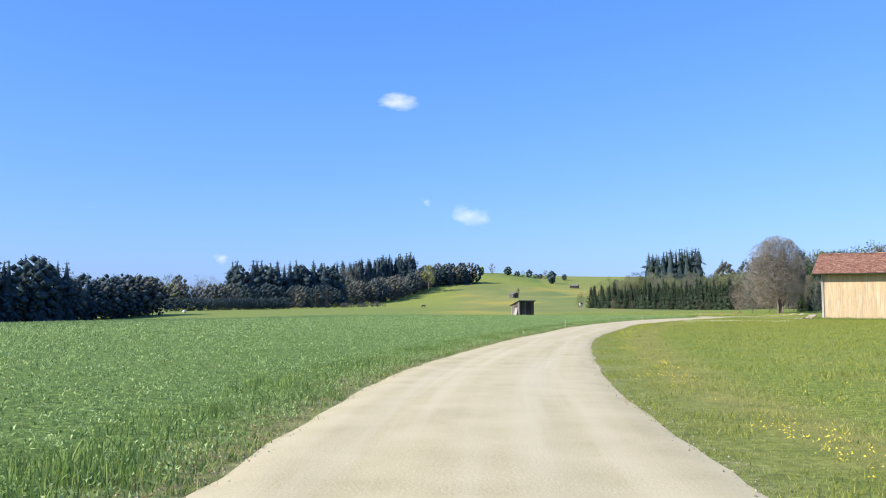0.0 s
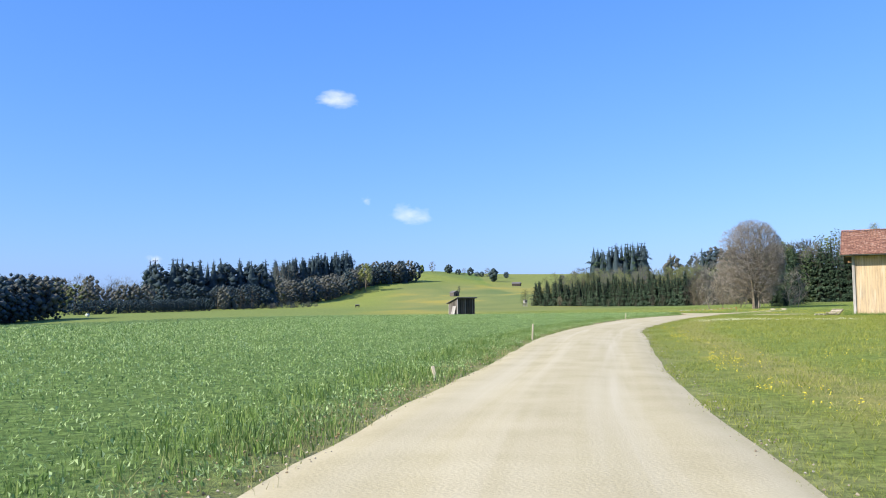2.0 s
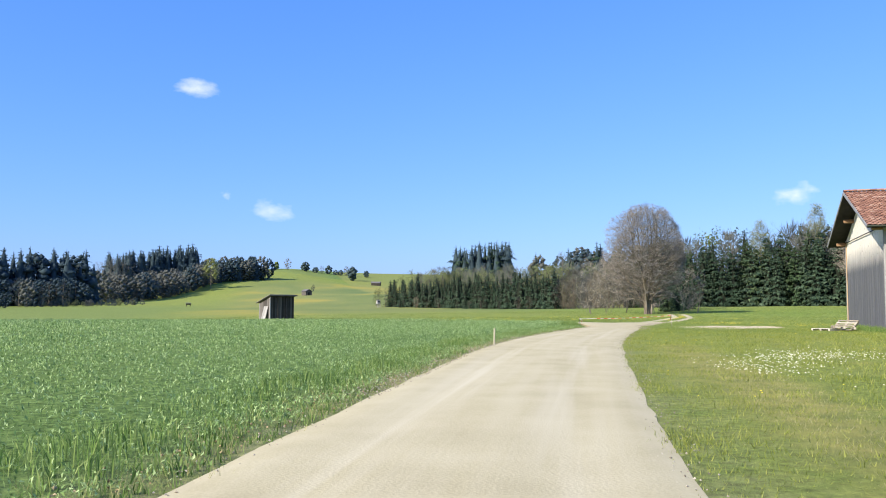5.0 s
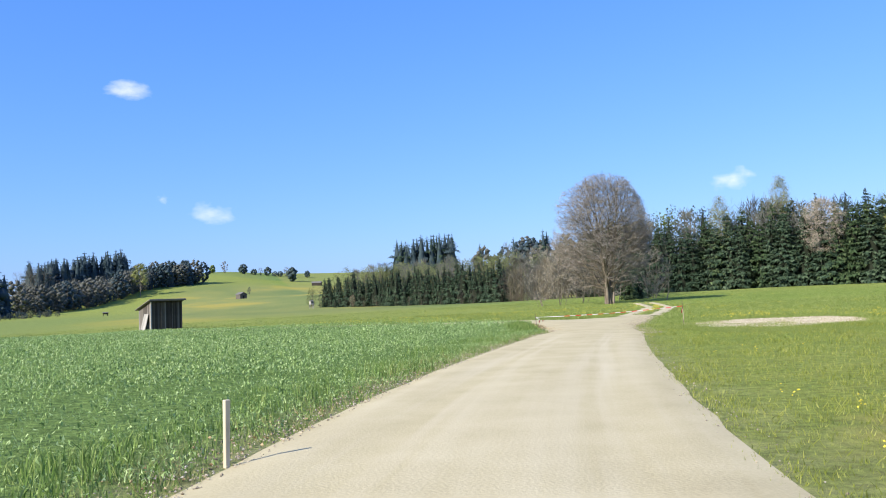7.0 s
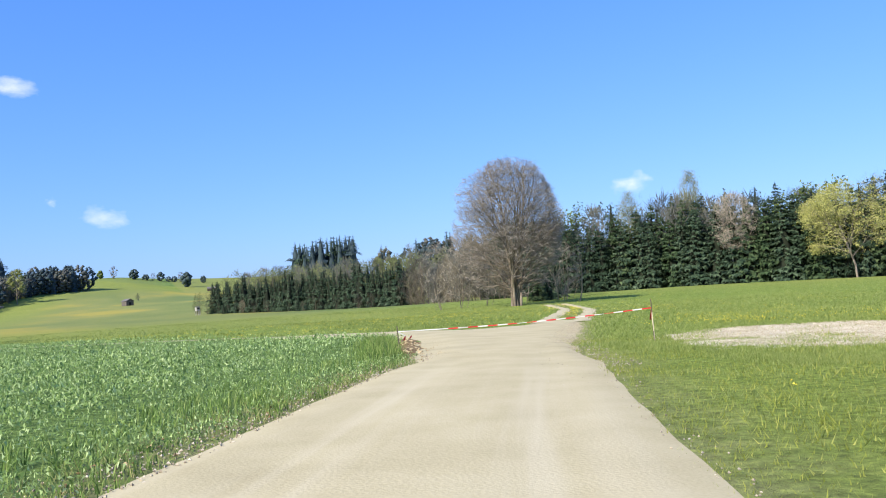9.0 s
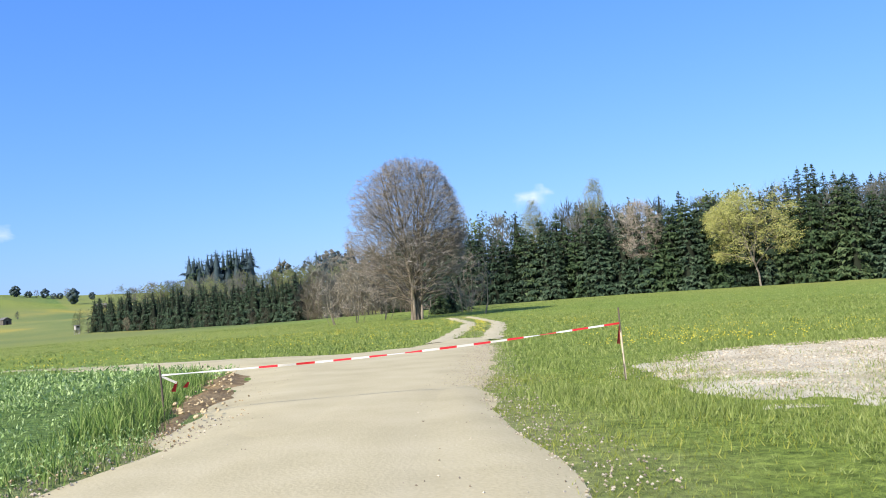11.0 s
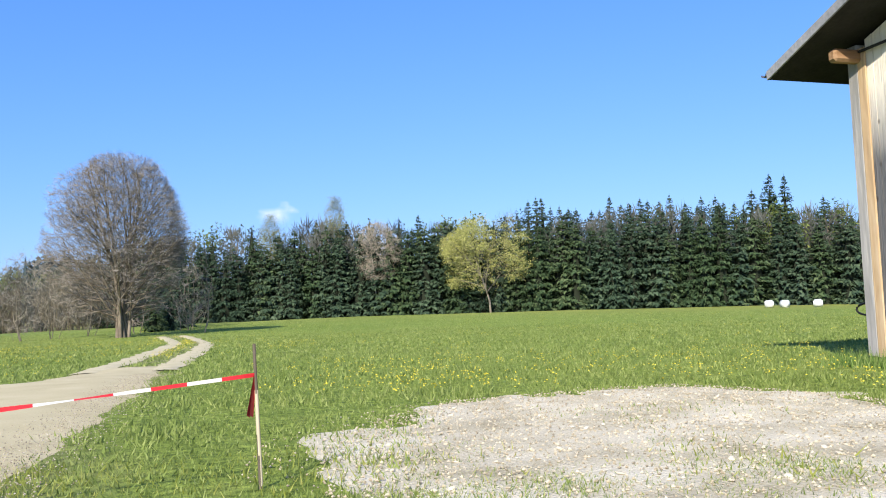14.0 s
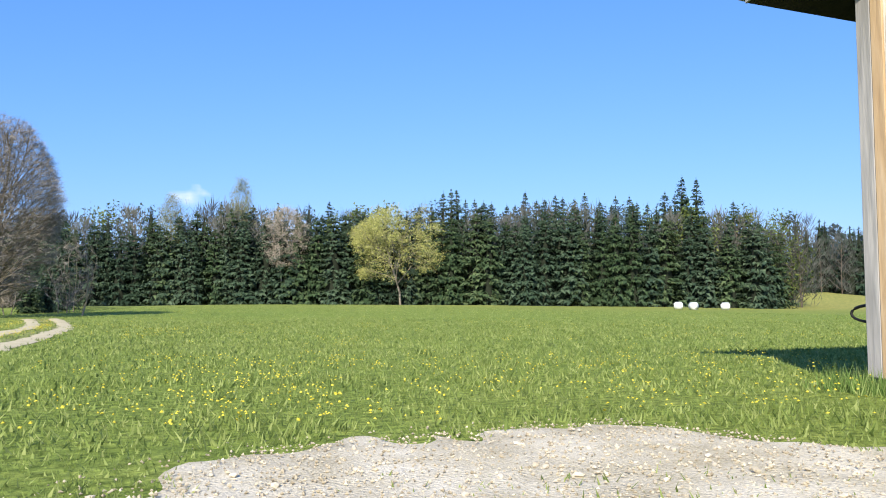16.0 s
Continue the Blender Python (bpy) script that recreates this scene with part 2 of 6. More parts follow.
def weathered_gable():
    """Vertical boards, pale where the roof keeps the rain off and streaked grey below."""
    m = material("sun_bleached_boards", [(0.05, 0.051, 0.054), (0.118, 0.118, 0.119), (0.23, 0.227, 0.22)], 1.6, 0.85, 0.45, 14, stretch=(3, 3, 0.10), object_random=0.12, spread=(0.15, 0.85))
    t = m.node_tree
    n, link = t.nodes, t.links.new
    geo, sep = n.new("ShaderNodeNewGeometry"), n.new("ShaderNodeSeparateXYZ")
    link(geo.outputs["Position"], sep.inputs[0])
    streak = n.new("ShaderNodeTexNoise")
    streak.inputs["Scale"].default_value, streak.inputs["Detail"].default_value = 13, 5
    mp = n.new("ShaderNodeMapping")
    mp.inputs["Scale"].default_value = (1, 1, 0.05)
    link(geo.outputs["Position"], mp.inputs[0]), link(mp.outputs[0], streak.inputs[0])
    add = n.new("ShaderNodeMath")
    add.operation, add.inputs[1].default_value = "MULTIPLY_ADD", 1.25
    link(streak.outputs[0], add.inputs[0]), link(sep.outputs[2], add.inputs[2])
    rise = n.new("ShaderNodeMapRange")
    rise.inputs[1].default_value, rise.inputs[2].default_value = 4.45, 5.95
    link(add.outputs[0], rise.inputs[0])
    fresh = n.new("ShaderNodeMix")
    fresh.data_type = "RGBA"
    old = n["Principled BSDF"].inputs["Base Color"].links[0].from_socket
    fresh.inputs[7].default_value = (0.72, 0.66, 0.55, 1)
    link(rise.outputs[0], fresh.inputs[0]), link(old, fresh.inputs[6])
    link(fresh.outputs[2], n["Principled BSDF"].inputs["Base Color"])
    knot, near, spotted = n.new("ShaderNodeTexVoronoi"), n.new("ShaderNodeMapRange"), n.new("ShaderNodeMix")
    mk = n.new("ShaderNodeMapping")
    mk.inputs["Scale"].default_value = (4.2, 4.2, 2.3)
    link(geo.outputs["Position"], mk.inputs[0]), link(mk.outputs[0], knot.inputs[0])
    near.inputs[1].default_value, near.inputs[2].default_value, near.inputs[3].default_value, near.inputs[4].default_value = 0.07, 0.17, 0.85, 0.0
    link(knot.outputs["Distance"], near.inputs[0])
    knot.inputs["Scale"].default_value, spotted.data_type = 1.0, "RGBA"
    spotted.inputs[7].default_value = (0.05, 0.042, 0.035, 1)
    link(near.outputs[0], spotted.inputs[0]), link(fresh.outputs[2], spotted.inputs[6])
    link(spotted.outputs[2], n["Principled BSDF"].inputs["Base Color"])
    return m


M["gable_board"] = weathered_gable()


# ---------------------------------------------------------------- mesh helpers
class Geo:
    """Corners and triangles, gathered before they become one mesh."""

    def __init__(self):
        self.v, self.f, self.m = [], [], []

    def add(self, pts, faces, mat=0):
        k = len(self.v)
        self.v.extend(tuple(p) for p in pts)
        for f in faces:
            self.f.append(tuple(k + i for i in f))
            self.m.append(mat)

    def tube(self, pts, radii, sides=5, mat=0):
        rings = []
        for i, p in enumerate(pts):
            d = (pts[min(i + 1, len(pts) - 1)] - pts[max(i - 1, 0)]).normalized()
            u = d.orthogonal().normalized()
            w = d.cross(u)
            rings += [p + (u * math.cos(a) + w * math.sin(a)) * radii[i] for a in [k * math.tau / sides for k in range(sides)]]
        faces = []
        for i in range(len(pts) - 1):
            for k in range(sides):
                a, b = i * sides + k, i * sides + (k + 1) % sides
                faces += [(a, b, b + sides), (a, b + sides, a + sides)]
        self.add(rings, faces, mat)

    def box(self, c, s, mat=0, m=None):
        pts = [Vector((c[0] + x * s[0] / 2, c[1] + y * s[1] / 2, c[2] + z * s[2] / 2)) for x in (-1, 1) for y in (-1, 1) for z in (-1, 1)]
        if m:
            pts = [m @ p for p in pts]
        self.add(pts, [(0, 1, 3), (0, 3, 2), (4, 6, 7), (4, 7, 5), (0, 4, 5), (0, 5, 1), (2, 3, 7), (2, 7, 6), (0, 2, 6), (0, 6, 4), (1, 5, 7), (1, 7, 3)], mat)

    def arrays(self):
        return np.array(self.v, float), np.array(self.f, int), np.array(self.m, int)

    def mesh(self, name, mats, smooth=False):
        return tri_mesh(name, *self.arrays(), mats, smooth)


def tri_mesh(name, v, f, mi, mats, smooth=False):
    me = bpy.data.meshes.new(name)
    me.vertices.add(len(v)), me.loops.add(3 * len(f)), me.polygons.add(len(f))
    me.vertices.foreach_set("co", np.ascontiguousarray(v, dtype=np.float32).ravel())
    me.loops.foreach_set("vertex_index", np.ascontiguousarray(f, dtype=np.int32).ravel())
    me.polygons.foreach_set("loop_start", np.arange(0, 3 * len(f), 3, dtype=np.int32))
    if mi is not None:
        me.polygons.foreach_set("material_index", np.ascontiguousarray(mi, dtype=np.int32))
    me.polygons.foreach_set("use_smooth", np.full(len(f), smooth))
    for m in mats:
        me.materials.append(m)
    me.update(calc_edges=True)
    return me


def part(name, data, parent, label="", kind=""):
    ob = new(name, data)
    ob.parent = parent
    return tagged(ob, label, kind=kind)


def bm_mesh(name, bm, mat, smooth=False):
    me = bpy.data.meshes.new(name)
    bm.to_mesh(me)
    bm.free()
    me.materials.append(mat)
    for p in me.polygons:
        p.use_smooth = smooth
    return me


def beam_mesh(name, size, mat, bevel=0.01, m=None):
    """A squared timber with eased edges."""
    bm = bmesh.new()
    bmesh.ops.create_cube(bm, size=1)
    bmesh.ops.scale(bm, vec=size, verts=bm.verts)
    if bevel:
        bmesh.ops.bevel(bm, geom=bm.edges[:], offset=bevel, segments=1, affect="EDGES")
    if m:
        bmesh.ops.transform(bm, matrix=m, verts=bm.verts)
    return bm_mesh(name, bm, mat)


def spline(pts, step=1.0):
    """A smooth line through points of the plan."""
    p = [np.array(q, float) for q in pts]
    p = [2 * p[0] - p[1]] + p + [2 * p[-1] - p[-2]]
    out = []
    for a, b, c, d in zip(p, p[1:], p[2:], p[3:]):
        n = max(2, int(np.linalg.norm(c - b) / step))
        for i in range(n):
            t = i / n
            out.append(0.5 * (2 * b + (c - a) * t + (2 * a - 5 * b + 4 * c - d) * t * t + (3 * b - a - 3 * c + d) * t ** 3))
    out.append(p[-2])
    return np.array(out)


def smooth(a, b, x):
    t = np.clip((x - a) / (b - a), 0, 1)
    return t * t * (3 - 2 * t)


def inside(poly, x, y):
    """Which points lie in a polygon of the plan."""
    r = np.zeros(np.shape(x), bool)
    for (x0, y0), (x1, y1) in zip(poly, poly[1:] + poly[:1]):
        c = (y0 > y) != (y1 > y)
        r ^= c & (x < (x1 - x0) * (y - y0) / ((y1 - y0) or 1e-9) + x0)
    return r


def wave(x, y, size, seed=0):
    """A cheap smooth noise of the plan, about -1 to 1."""
    s = seed * 1.7
    return (np.sin(x / size + s) * np.cos(y / size * 1.13 - s) + np.sin((x + y) / size * 0.71 + 2.1 + s) * 0.7 + np.cos((x - 0.6 * y) / size * 1.9 + s) * 0.5) / 2.0


# ---------------------------------------------------------------- the plan
ROAD_MID = spline([(-1.60, -45.00), (-0.90, -20.00), (-0.18, 0.00), (0.06, 8.01), (0.59, 16.02), (2.07, 26.00), (4.09, 36.94), (6.77, 47.93), (9.47, 58.48), (12.86, 70.12), (17.82, 83.19), (22.94, 95.70), (28.05, 106.18), (32.94, 115.14), (38.11, 124.05)], 0.8)
JUNCTION = [(34.1, 121.4), (34.7, 123.0), (35.5, 125.0), (36.3, 127.0), (36.9, 129.0), (37.2, 131.5), (36.8, 134.6), (34.0, 139.5), (36.6, 141), (39.2, 137.6), (41.6, 135.0), (44.2, 135.8), (47.3, 139.5), (48.9, 138.6), (46.3, 134.3), (43.2, 129.1), (40.7, 125.2), (39.2, 122.9), (38.1, 121.2), (37.3, 119.5), (36.2, 118.5), (33.9, 117.9), (33.4, 119.9)]
SOIL = [(33.7, 120.7), (34.1, 121.3), (34.75, 123.0), (35.55, 125.0), (36.35, 127.0), (37.0, 129.2), (36.9, 130.2), (36.1, 128.7), (35.1, 125.7), (34.5, 123.9), (34.18, 122.8), (33.9, 121.8)]
GRAVEL = [(41.6, 121.9), (43.2, 122.8), (45.0, 123.3), (47.0, 122.5), (48.2, 121.8), (48.2, 120.7), (47.7, 119.0), (46.6, 117.4), (45.0, 115.8), (43.0, 114.8), (41.0, 114.8), (39.6, 115.8), (39.0, 117.6), (39.7, 119.4), (40.8, 120.9)]
RUT_MID = spline([(46.6, 136.6), (51, 143.5), (56.5, 152), (61.8, 160.6), (66.4, 169), (70.8, 178), (74.6, 186.5)], 1.0)
SIDE_MID = spline([(37.6, 136.6), (32, 146), (22, 156), (8, 166), (-10, 178), (-40, 200)], 1.2)
BARN = (46.84, 108.58)
BARN_U, BARN_W = np.array((0.493, 0.870)), np.array((0.870, -0.493))
BARN_SPAN, BARN_LONG = 13.8, 22.0


def road_half(y):
    """Half the road's width, which changes a little on the way."""
    return np.interp(y, [0, 19, 30, 37, 44, 51, 59, 66, 73, 92, 103, 110, 117, 120, 124], [2.27, 2.25, 1.95, 1.84, 1.75, 1.86, 2.0, 1.86, 1.88, 2.22, 2.2, 2.0, 1.9, 1.45, 1.3])


def road_side(x, y):
    """Distance from the road's middle, and on which side (left is positive)."""
    shape = np.shape(x)
    x, y = np.ravel(x).astype(float), np.ravel(y).astype(float)
    best, side = np.full(x.shape, 1e9), np.zeros(x.shape)
    d = np.gradient(ROAD_MID, axis=0)
    for (px, py), (dx, dy) in zip(ROAD_MID[::3], d[::3]):
        r = np.hypot(x - px, y - py)
        k = r < best
        best[k] = r[k]
        side[k] = (dx * (y - py) - dy * (x - px))[k]
    return best.reshape(shape), side.reshape(shape)


def bump(x, y, cx, cy, height, size):
    return height * np.exp(-((x - cx) ** 2 + (y - cy) ** 2) / (2 * size * size))


def ground_z(x, y):
    x, y = np.asarray(x, float), np.asarray(y, float)
    z = bump(x, y, 150, 243, 1.7, 55) + bump(x, y, 215, 205, 0.7, 30) + bump(x, y, 285, 200, 6, 32)
    z = z + bump(x, y, -170, 235, -5.4, 95) + bump(x, y, 8, 208, -0.1, 36)
    hill = np.clip((y - 380) / 605, 0, 1.16) ** 1.7 * 31.5
    z = z + hill * (0.18 + 0.82 * smooth(-150, 60, x)) * (1 - 0.5 * smooth(1050, 1600, y)) * (1 - smooth(260, 700, np.abs(x)))
    z = z + bump(x, y, 250, 540, 20, 95) + bump(x, y, 640, 240, 34, 130) + bump(x, y, -90, 880, 16, 80) + bump(x, y, 0, 1010, 9.5, 62)
    z = z + 12 * smooth(700, 2500, np.hypot(x, y - 200))
    r = np.hypot(x - np.clip(x, -2, 42), y - np.clip(y, -40, 130))
    keep = smooth(4, 70, r)
    return z * keep + 0.10 * wave(x, y, 9.0, 1) * smooth(6, 30, r) + 0.025 * wave(x, y, 1.7, 2) * smooth(1, 6, r)


def crop_side(x, y):
    """1 inside the sown field, which lies left of the road as far as the shed."""
    x, y = np.asarray(x, float), np.asarray(y, float)
    d, s = road_side(x, y)
    far = 132 + (36.5 - x) * 2.7
    far = np.where(x < 14, 192.7 + (14 - x) * 0.95, far)
    e = 1.2 * wave(x, y, 2.2, 4)
    return (s > 0) * (d > road_half(y) + 0.4) * smooth(1.0, -1.0, (y - far + e) / 1.5) * (x < 37)


def ground_grid():
    def lines(a, b, step, low, high):
        def outward(reach):
            out, w = [], step
            while not out or out[-1] < 3800:
                w = min(w * 1.13, 13.0) if (out[-1] if out else 0) < reach else w * 1.3
                out.append((out[-1] if out else 0.0) + w)
            return np.array(out)

        return np.concatenate([a - outward(low)[::-1], np.arange(a, b + 0.01, step), np.arange(a, b + 0.01, step)[-1] + outward(high)])

    xs, ys = lines(-20, 72, 1.1, 190, 260), lines(-12, 160, 1.1, 40, 960)
    x, y = np.meshgrid(xs, ys)
    v = np.stack([x, y, ground_z(x, y)], -1).reshape(-1, 3)
    i = np.arange(len(ys) - 1)[:, None] * len(xs) + np.arange(len(xs) - 1)[None]
    i = i.ravel()
    f = np.concatenate([np.stack([i, i + 1, i + len(xs) + 1], -1), np.stack([i, i + len(xs) + 1, i + len(xs)], -1)])
    return v, f


def ground_material():
    m = bpy.data.materials.new("fields")
    m.use_nodes = True
    t = m.node_tree
    n, link = t.nodes, t.links.new
    p = n["Principled BSDF"]
    p.inputs["Roughness"].default_value, p.inputs["Specular IOR Level"].default_value = 0.9, 0.06
    geo = n.new("ShaderNodeNewGeometry")

    def ramped(scale, detail, stops, rough=0.6, stretch=None):
        q = n.new("ShaderNodeTexNoise")
        q.inputs["Scale"].default_value, q.inputs["Detail"].default_value, q.inputs["Roughness"].default_value = scale, detail, rough
        src = geo.outputs["Position"]
        if stretch:
            mp = n.new("ShaderNodeMapping")
            mp.inputs["Scale"].default_value = stretch
            link(src, mp.inputs[0])
            src = mp.outputs[0]
        link(src, q.inputs[0])
        r = n.new("ShaderNodeValToRGB")
        e = r.color_ramp.elements
        e[0].position, e[0].color = stops[0][0], (*stops[0][1], 1)
        e[1].position, e[1].color = stops[-1][0], (*stops[-1][1], 1)
        for pos, c in stops[1:-1]:
            k = e.new(pos)
            k.color = (*c, 1)
        link(q.outputs[0], r.inputs[0])
        return r.outputs[0], q.outputs[0]

    def mixed(fac, a, b, kind="MIX"):
        k = n.new("ShaderNodeMix")
        k.data_type, k.blend_type = "RGBA", kind
        if isinstance(fac, float):
            k.inputs[0].default_value = fac
        else:
            link(fac, k.inputs[0])
        link(a, k.inputs[6]), link(b, k.inputs[7])
        return k.outputs[2]

    def layer(name):
        a = n.new("ShaderNodeAttribute")
        a.attribute_name = name
        return a.outputs["Fac"]

    crop, fine = ramped(2.6, 8, [(0.3, (0.044, 0.084, 0.022)), (0.5, (0.125, 0.195, 0.046)), (0.72, (0.22, 0.30, 0.085))], 0.75)
    crop2, _ = ramped(0.06, 3, [(0.35, (0.125, 0.195, 0.055)), (0.65, (0.17, 0.24, 0.075))])
    meadow, fine2 = ramped(1.0, 9, [(0.3, (0.072, 0.115, 0.016)), (0.5, (0.165, 0.225, 0.040)), (0.70, (0.315, 0.35, 0.085))], 0.78)
    meadow2, _ = ramped(0.045, 4, [(0.35, (0.165, 0.23, 0.047)), (0.55, (0.21, 0.265, 0.057)), (0.7, (0.26, 0.28, 0.072))])
    gold, _ = ramped(0.012, 4, [(0.41, (0.125, 0.18, 0.060)), (0.50, (0.19, 0.220, 0.070)), (0.58, (0.35, 0.295, 0.062))], 0.55, (1, 0.45, 1))
    soil, _ = ramped(2.0, 6, [(0.35, (0.18, 0.17, 0.075)), (0.6, (0.37, 0.31, 0.19))])
    grass = mixed(layer("sown"), mixed(0.45, meadow, meadow2), mixed(0.4, crop, crop2))
    tufts, _ = ramped(7.0, 7, [(0.34, (0.42, 0.45, 0.36)), (0.5, (1.0, 1.0, 1.0)), (0.66, (1.75, 1.65, 1.6))], 0.72)
    grass = mixed(1.0, grass, tufts, "MULTIPLY")
    grass = mixed(layer("flowers"), grass, gold)
    hay, _ = ramped(1.2, 6, [(0.35, (0.20, 0.215, 0.06)), (0.65, (0.36, 0.325, 0.095))])
    grass = mixed(layer("dry"), grass, hay)
    link(mixed(layer("worn"), grass, soil), p.inputs["Base Color"])
    b = n.new("ShaderNodeBump")
    b.inputs["Strength"].default_value, b.inputs["Distance"].default_value = 0.9, 0.12
    link(fine, b.inputs["Height"]), link(b.outputs[0], p.inputs["Normal"])
    return m


gv, gf = ground_grid()
ground = tagged(new("ground", tri_mesh("ground", gv, gf, None, [ground_material()], True)), "green sown field, flowering meadow and grassy hill", "ground", kind="structure")
gd, gs = road_side(gv[:, 0], gv[:, 1])
hedge = np.where(gv[:, 0] > 90, (gv[:, 0] - 116) * 0.788 + (gv[:, 1] - 287) * 0.616, -99)
for key, val in (
    ("sown", np.maximum(np.maximum(crop_side(gv[:, 0], gv[:, 1]), 0.95 * smooth(5, -25, gv[:, 0]) * (gs > 0) * smooth(520, 420, gv[:, 1])), smooth(0, 14, gv[:, 1] - 955 + 0.75 * (gv[:, 0] - 20)) * smooth(-30, 10, gv[:, 0]))),
    ("flowers", smooth(215, 330, gv[:, 1]) * smooth(-22, 12, gv[:, 0]) * (1 - smooth(780, 900, gv[:, 1]))),
    ("dry", (0.14 + 0.2 * smooth(60, 85, gv[:, 1])) * (gs < 0) * smooth(2, 4, gd) * smooth(22, 10, gd) * smooth(118, 100, gv[:, 1]) + 0.3 * smooth(150, 210, gv[:, 1]) * smooth(90, 60, gv[:, 0]) + 0.5 * smooth(-6, -2, hedge) + 0.38 * smooth(-70, -8, hedge) * (gv[:, 1] < 300) + 0.8 * smooth(1.3, 0.2, np.abs(gd - 4.0 - 0.3 * wave(gv[:, 0], gv[:, 1], 4.0, 3))) * (gs < 0) * (gv[:, 1] < 96) + 0.3 * smooth(0.2, 0.9, np.sin(gd * 2.6 + 0.6 * wave(gv[:, 0], gv[:, 1], 5.0, 6))) * (gs < 0) * (gd > 6) * (gd < 40) * (gv[:, 1] < 112)),
    ("worn", np.clip(smooth(1.25, 0.05, gd - road_half(gv[:, 1])) * np.where(gs > 0, 0.55, 0.4) + smooth(1.6, 0.6, np.abs(np.min(np.hypot(gv[:, 0, None] - RUT_MID[None, ::2, 0], gv[:, 1, None] - RUT_MID[None, ::2, 1]), 1))) * 0.5, 0, 1)),
):
    layer = ground.data.attributes.new(key, "FLOAT", "POINT")
    layer.data.foreach_set("value", np.asarray(val, dtype=np.float32))


# ---------------------------------------------------------------- road, junction, ruts, gravel
def ribbon(mid, half, lift, crown=0.03, ragged=0.12, cols=9, seed=0, taper=False):
    d = np.gradient(mid, axis=0)
    d /= np.linalg.norm(d, axis=1)[:, None]
    nrm = np.stack([-d[:, 1], d[:, 0]], -1)
    v, f = [], []
    for i in range(len(mid)):
        w = (half(mid[i, 1]) if callable(half) else half) * (1 - 0.75 * (i / len(mid)) ** 2 if taper else 1)
        for k in range(cols):
            u = k / (cols - 1) * 2 - 1
            off = u * w
            if abs(u) == 1:
                off += u * ragged * (wave(mid[i, 0], mid[i, 1], 0.55, seed + u) + 0.6 * random.uniform(-1, 1))
            x, y = mid[i] + nrm[i] * off
            v.append((x, y, float(ground_z(x, y)) + lift + crown * (1 - u * u) - (0.012 if abs(abs(u) - 0.5) < 0.13 else 0) - (0.03 if abs(u) == 1 else 0)))
    for i in range(len(mid) - 1):
        for k in range(cols - 1):
            a = i * cols + k
            f += [(a, a + cols, a + cols + 1), (a, a + cols + 1, a + 1)]
    return np.array(v), np.array(f)


def patch(poly, lift, ragged=0.2, step=0.22, soft=0.6, lumps=0.0, seed=0):
    """A bare area that runs out raggedly into the ground round its outline."""
    p = np.array(poly)
    xs, ys = np.arange(p[:, 0].min() - 1, p[:, 0].max() + 1, step), np.arange(p[:, 1].min() - 1, p[:, 1].max() + 1, step)
    x, y = np.meshgrid(xs, ys)
    d = np.full(x.shape, 1e9)
    for (x0, y0), (x1, y1) in zip(poly, poly[1:] + poly[:1]):
        t = np.clip(((x - x0) * (x1 - x0) + (y - y0) * (y1 - y0)) / ((x1 - x0) ** 2 + (y1 - y0) ** 2), 0, 1)
        d = np.minimum(d, np.hypot(x - x0 - t * (x1 - x0), y - y0 - t * (y1 - y0)))
    d = np.where(inside(poly, x, y), d, -d) + ragged * (wave(x, y, 0.5, seed) + 0.6 * wave(x, y, 0.19, seed + 1))
    z = ground_z(x, y) + np.clip(lift * d / soft, -0.06, lift) + lumps * np.clip(d / soft, 0, 1) * (wave(x, y, 0.35, seed + 2) + 0.7 * wave(x, y, 0.13, seed + 3))
    i = (np.arange(len(ys) - 1)[:, None] * len(xs) + np.arange(len(xs) - 1)[None]).ravel()
    i = i[(d.ravel()[i] > -soft * 0.7)]
    f = np.concatenate([np.stack([i, i + 1, i + len(xs) + 1], -1), np.stack([i, i + len(xs) + 1, i + len(xs)], -1)])
    used_v, f = np.unique(f, return_inverse=True)
    return np.stack([x, y, z], -1).reshape(-1, 3)[used_v], f.reshape(-1, 3)


def laid(name, patched, mat, label, category):
    v, f = patched
    return tagged(new(name, tri_mesh(name, v, f, None, [M[mat]], True)), label, category, kind="structure")


rv, rf = ribbon(ROAD_MID, road_half, 0.04, ragged=0.035, cols=15)
rv[:, 2] -= 0.09 * smooth(121.0, 124.0, rv[:, 1])
tagged(new("road", tri_mesh("road", rv, rf, None, [M["road"]], True)), "pale compacted gravel farm road with faint wheel lines", "road", kind="structure")
road_mat = M["road"]
nt = road_mat.node_tree
worn_u, pale, spot = nt.nodes.new("ShaderNodeAttribute"), nt.nodes.new("ShaderNodeMix"), nt.nodes.new("ShaderNodeTexNoise")
worn_u.attribute_name, pale.data_type, spot.inputs["Scale"].default_value = "wheel", "RGBA", 0.5
amount = nt.nodes.new("ShaderNodeMath")
amount.operation = "MULTIPLY"
across, along, both = nt.nodes.new("ShaderNodeAttribute"), nt.nodes.new("ShaderNodeAttribute"), nt.nodes.new("ShaderNodeCombineXYZ")
across.attribute_name, along.attribute_name, spot.inputs["Scale"].default_value, spot.inputs["Detail"].default_value = "across", "along", 1.0, 5
nt.links.new(across.outputs["Fac"], both.inputs[0]), nt.links.new(along.outputs["Fac"], both.inputs[1]), nt.links.new(both.outputs[0], spot.inputs[0])
streaky = nt.nodes.new("ShaderNodeMapRange")
streaky.inputs[1].default_value, streaky.inputs[2].default_value = 0.42, 0.68
nt.links.new(spot.outputs[0], streaky.inputs[0])
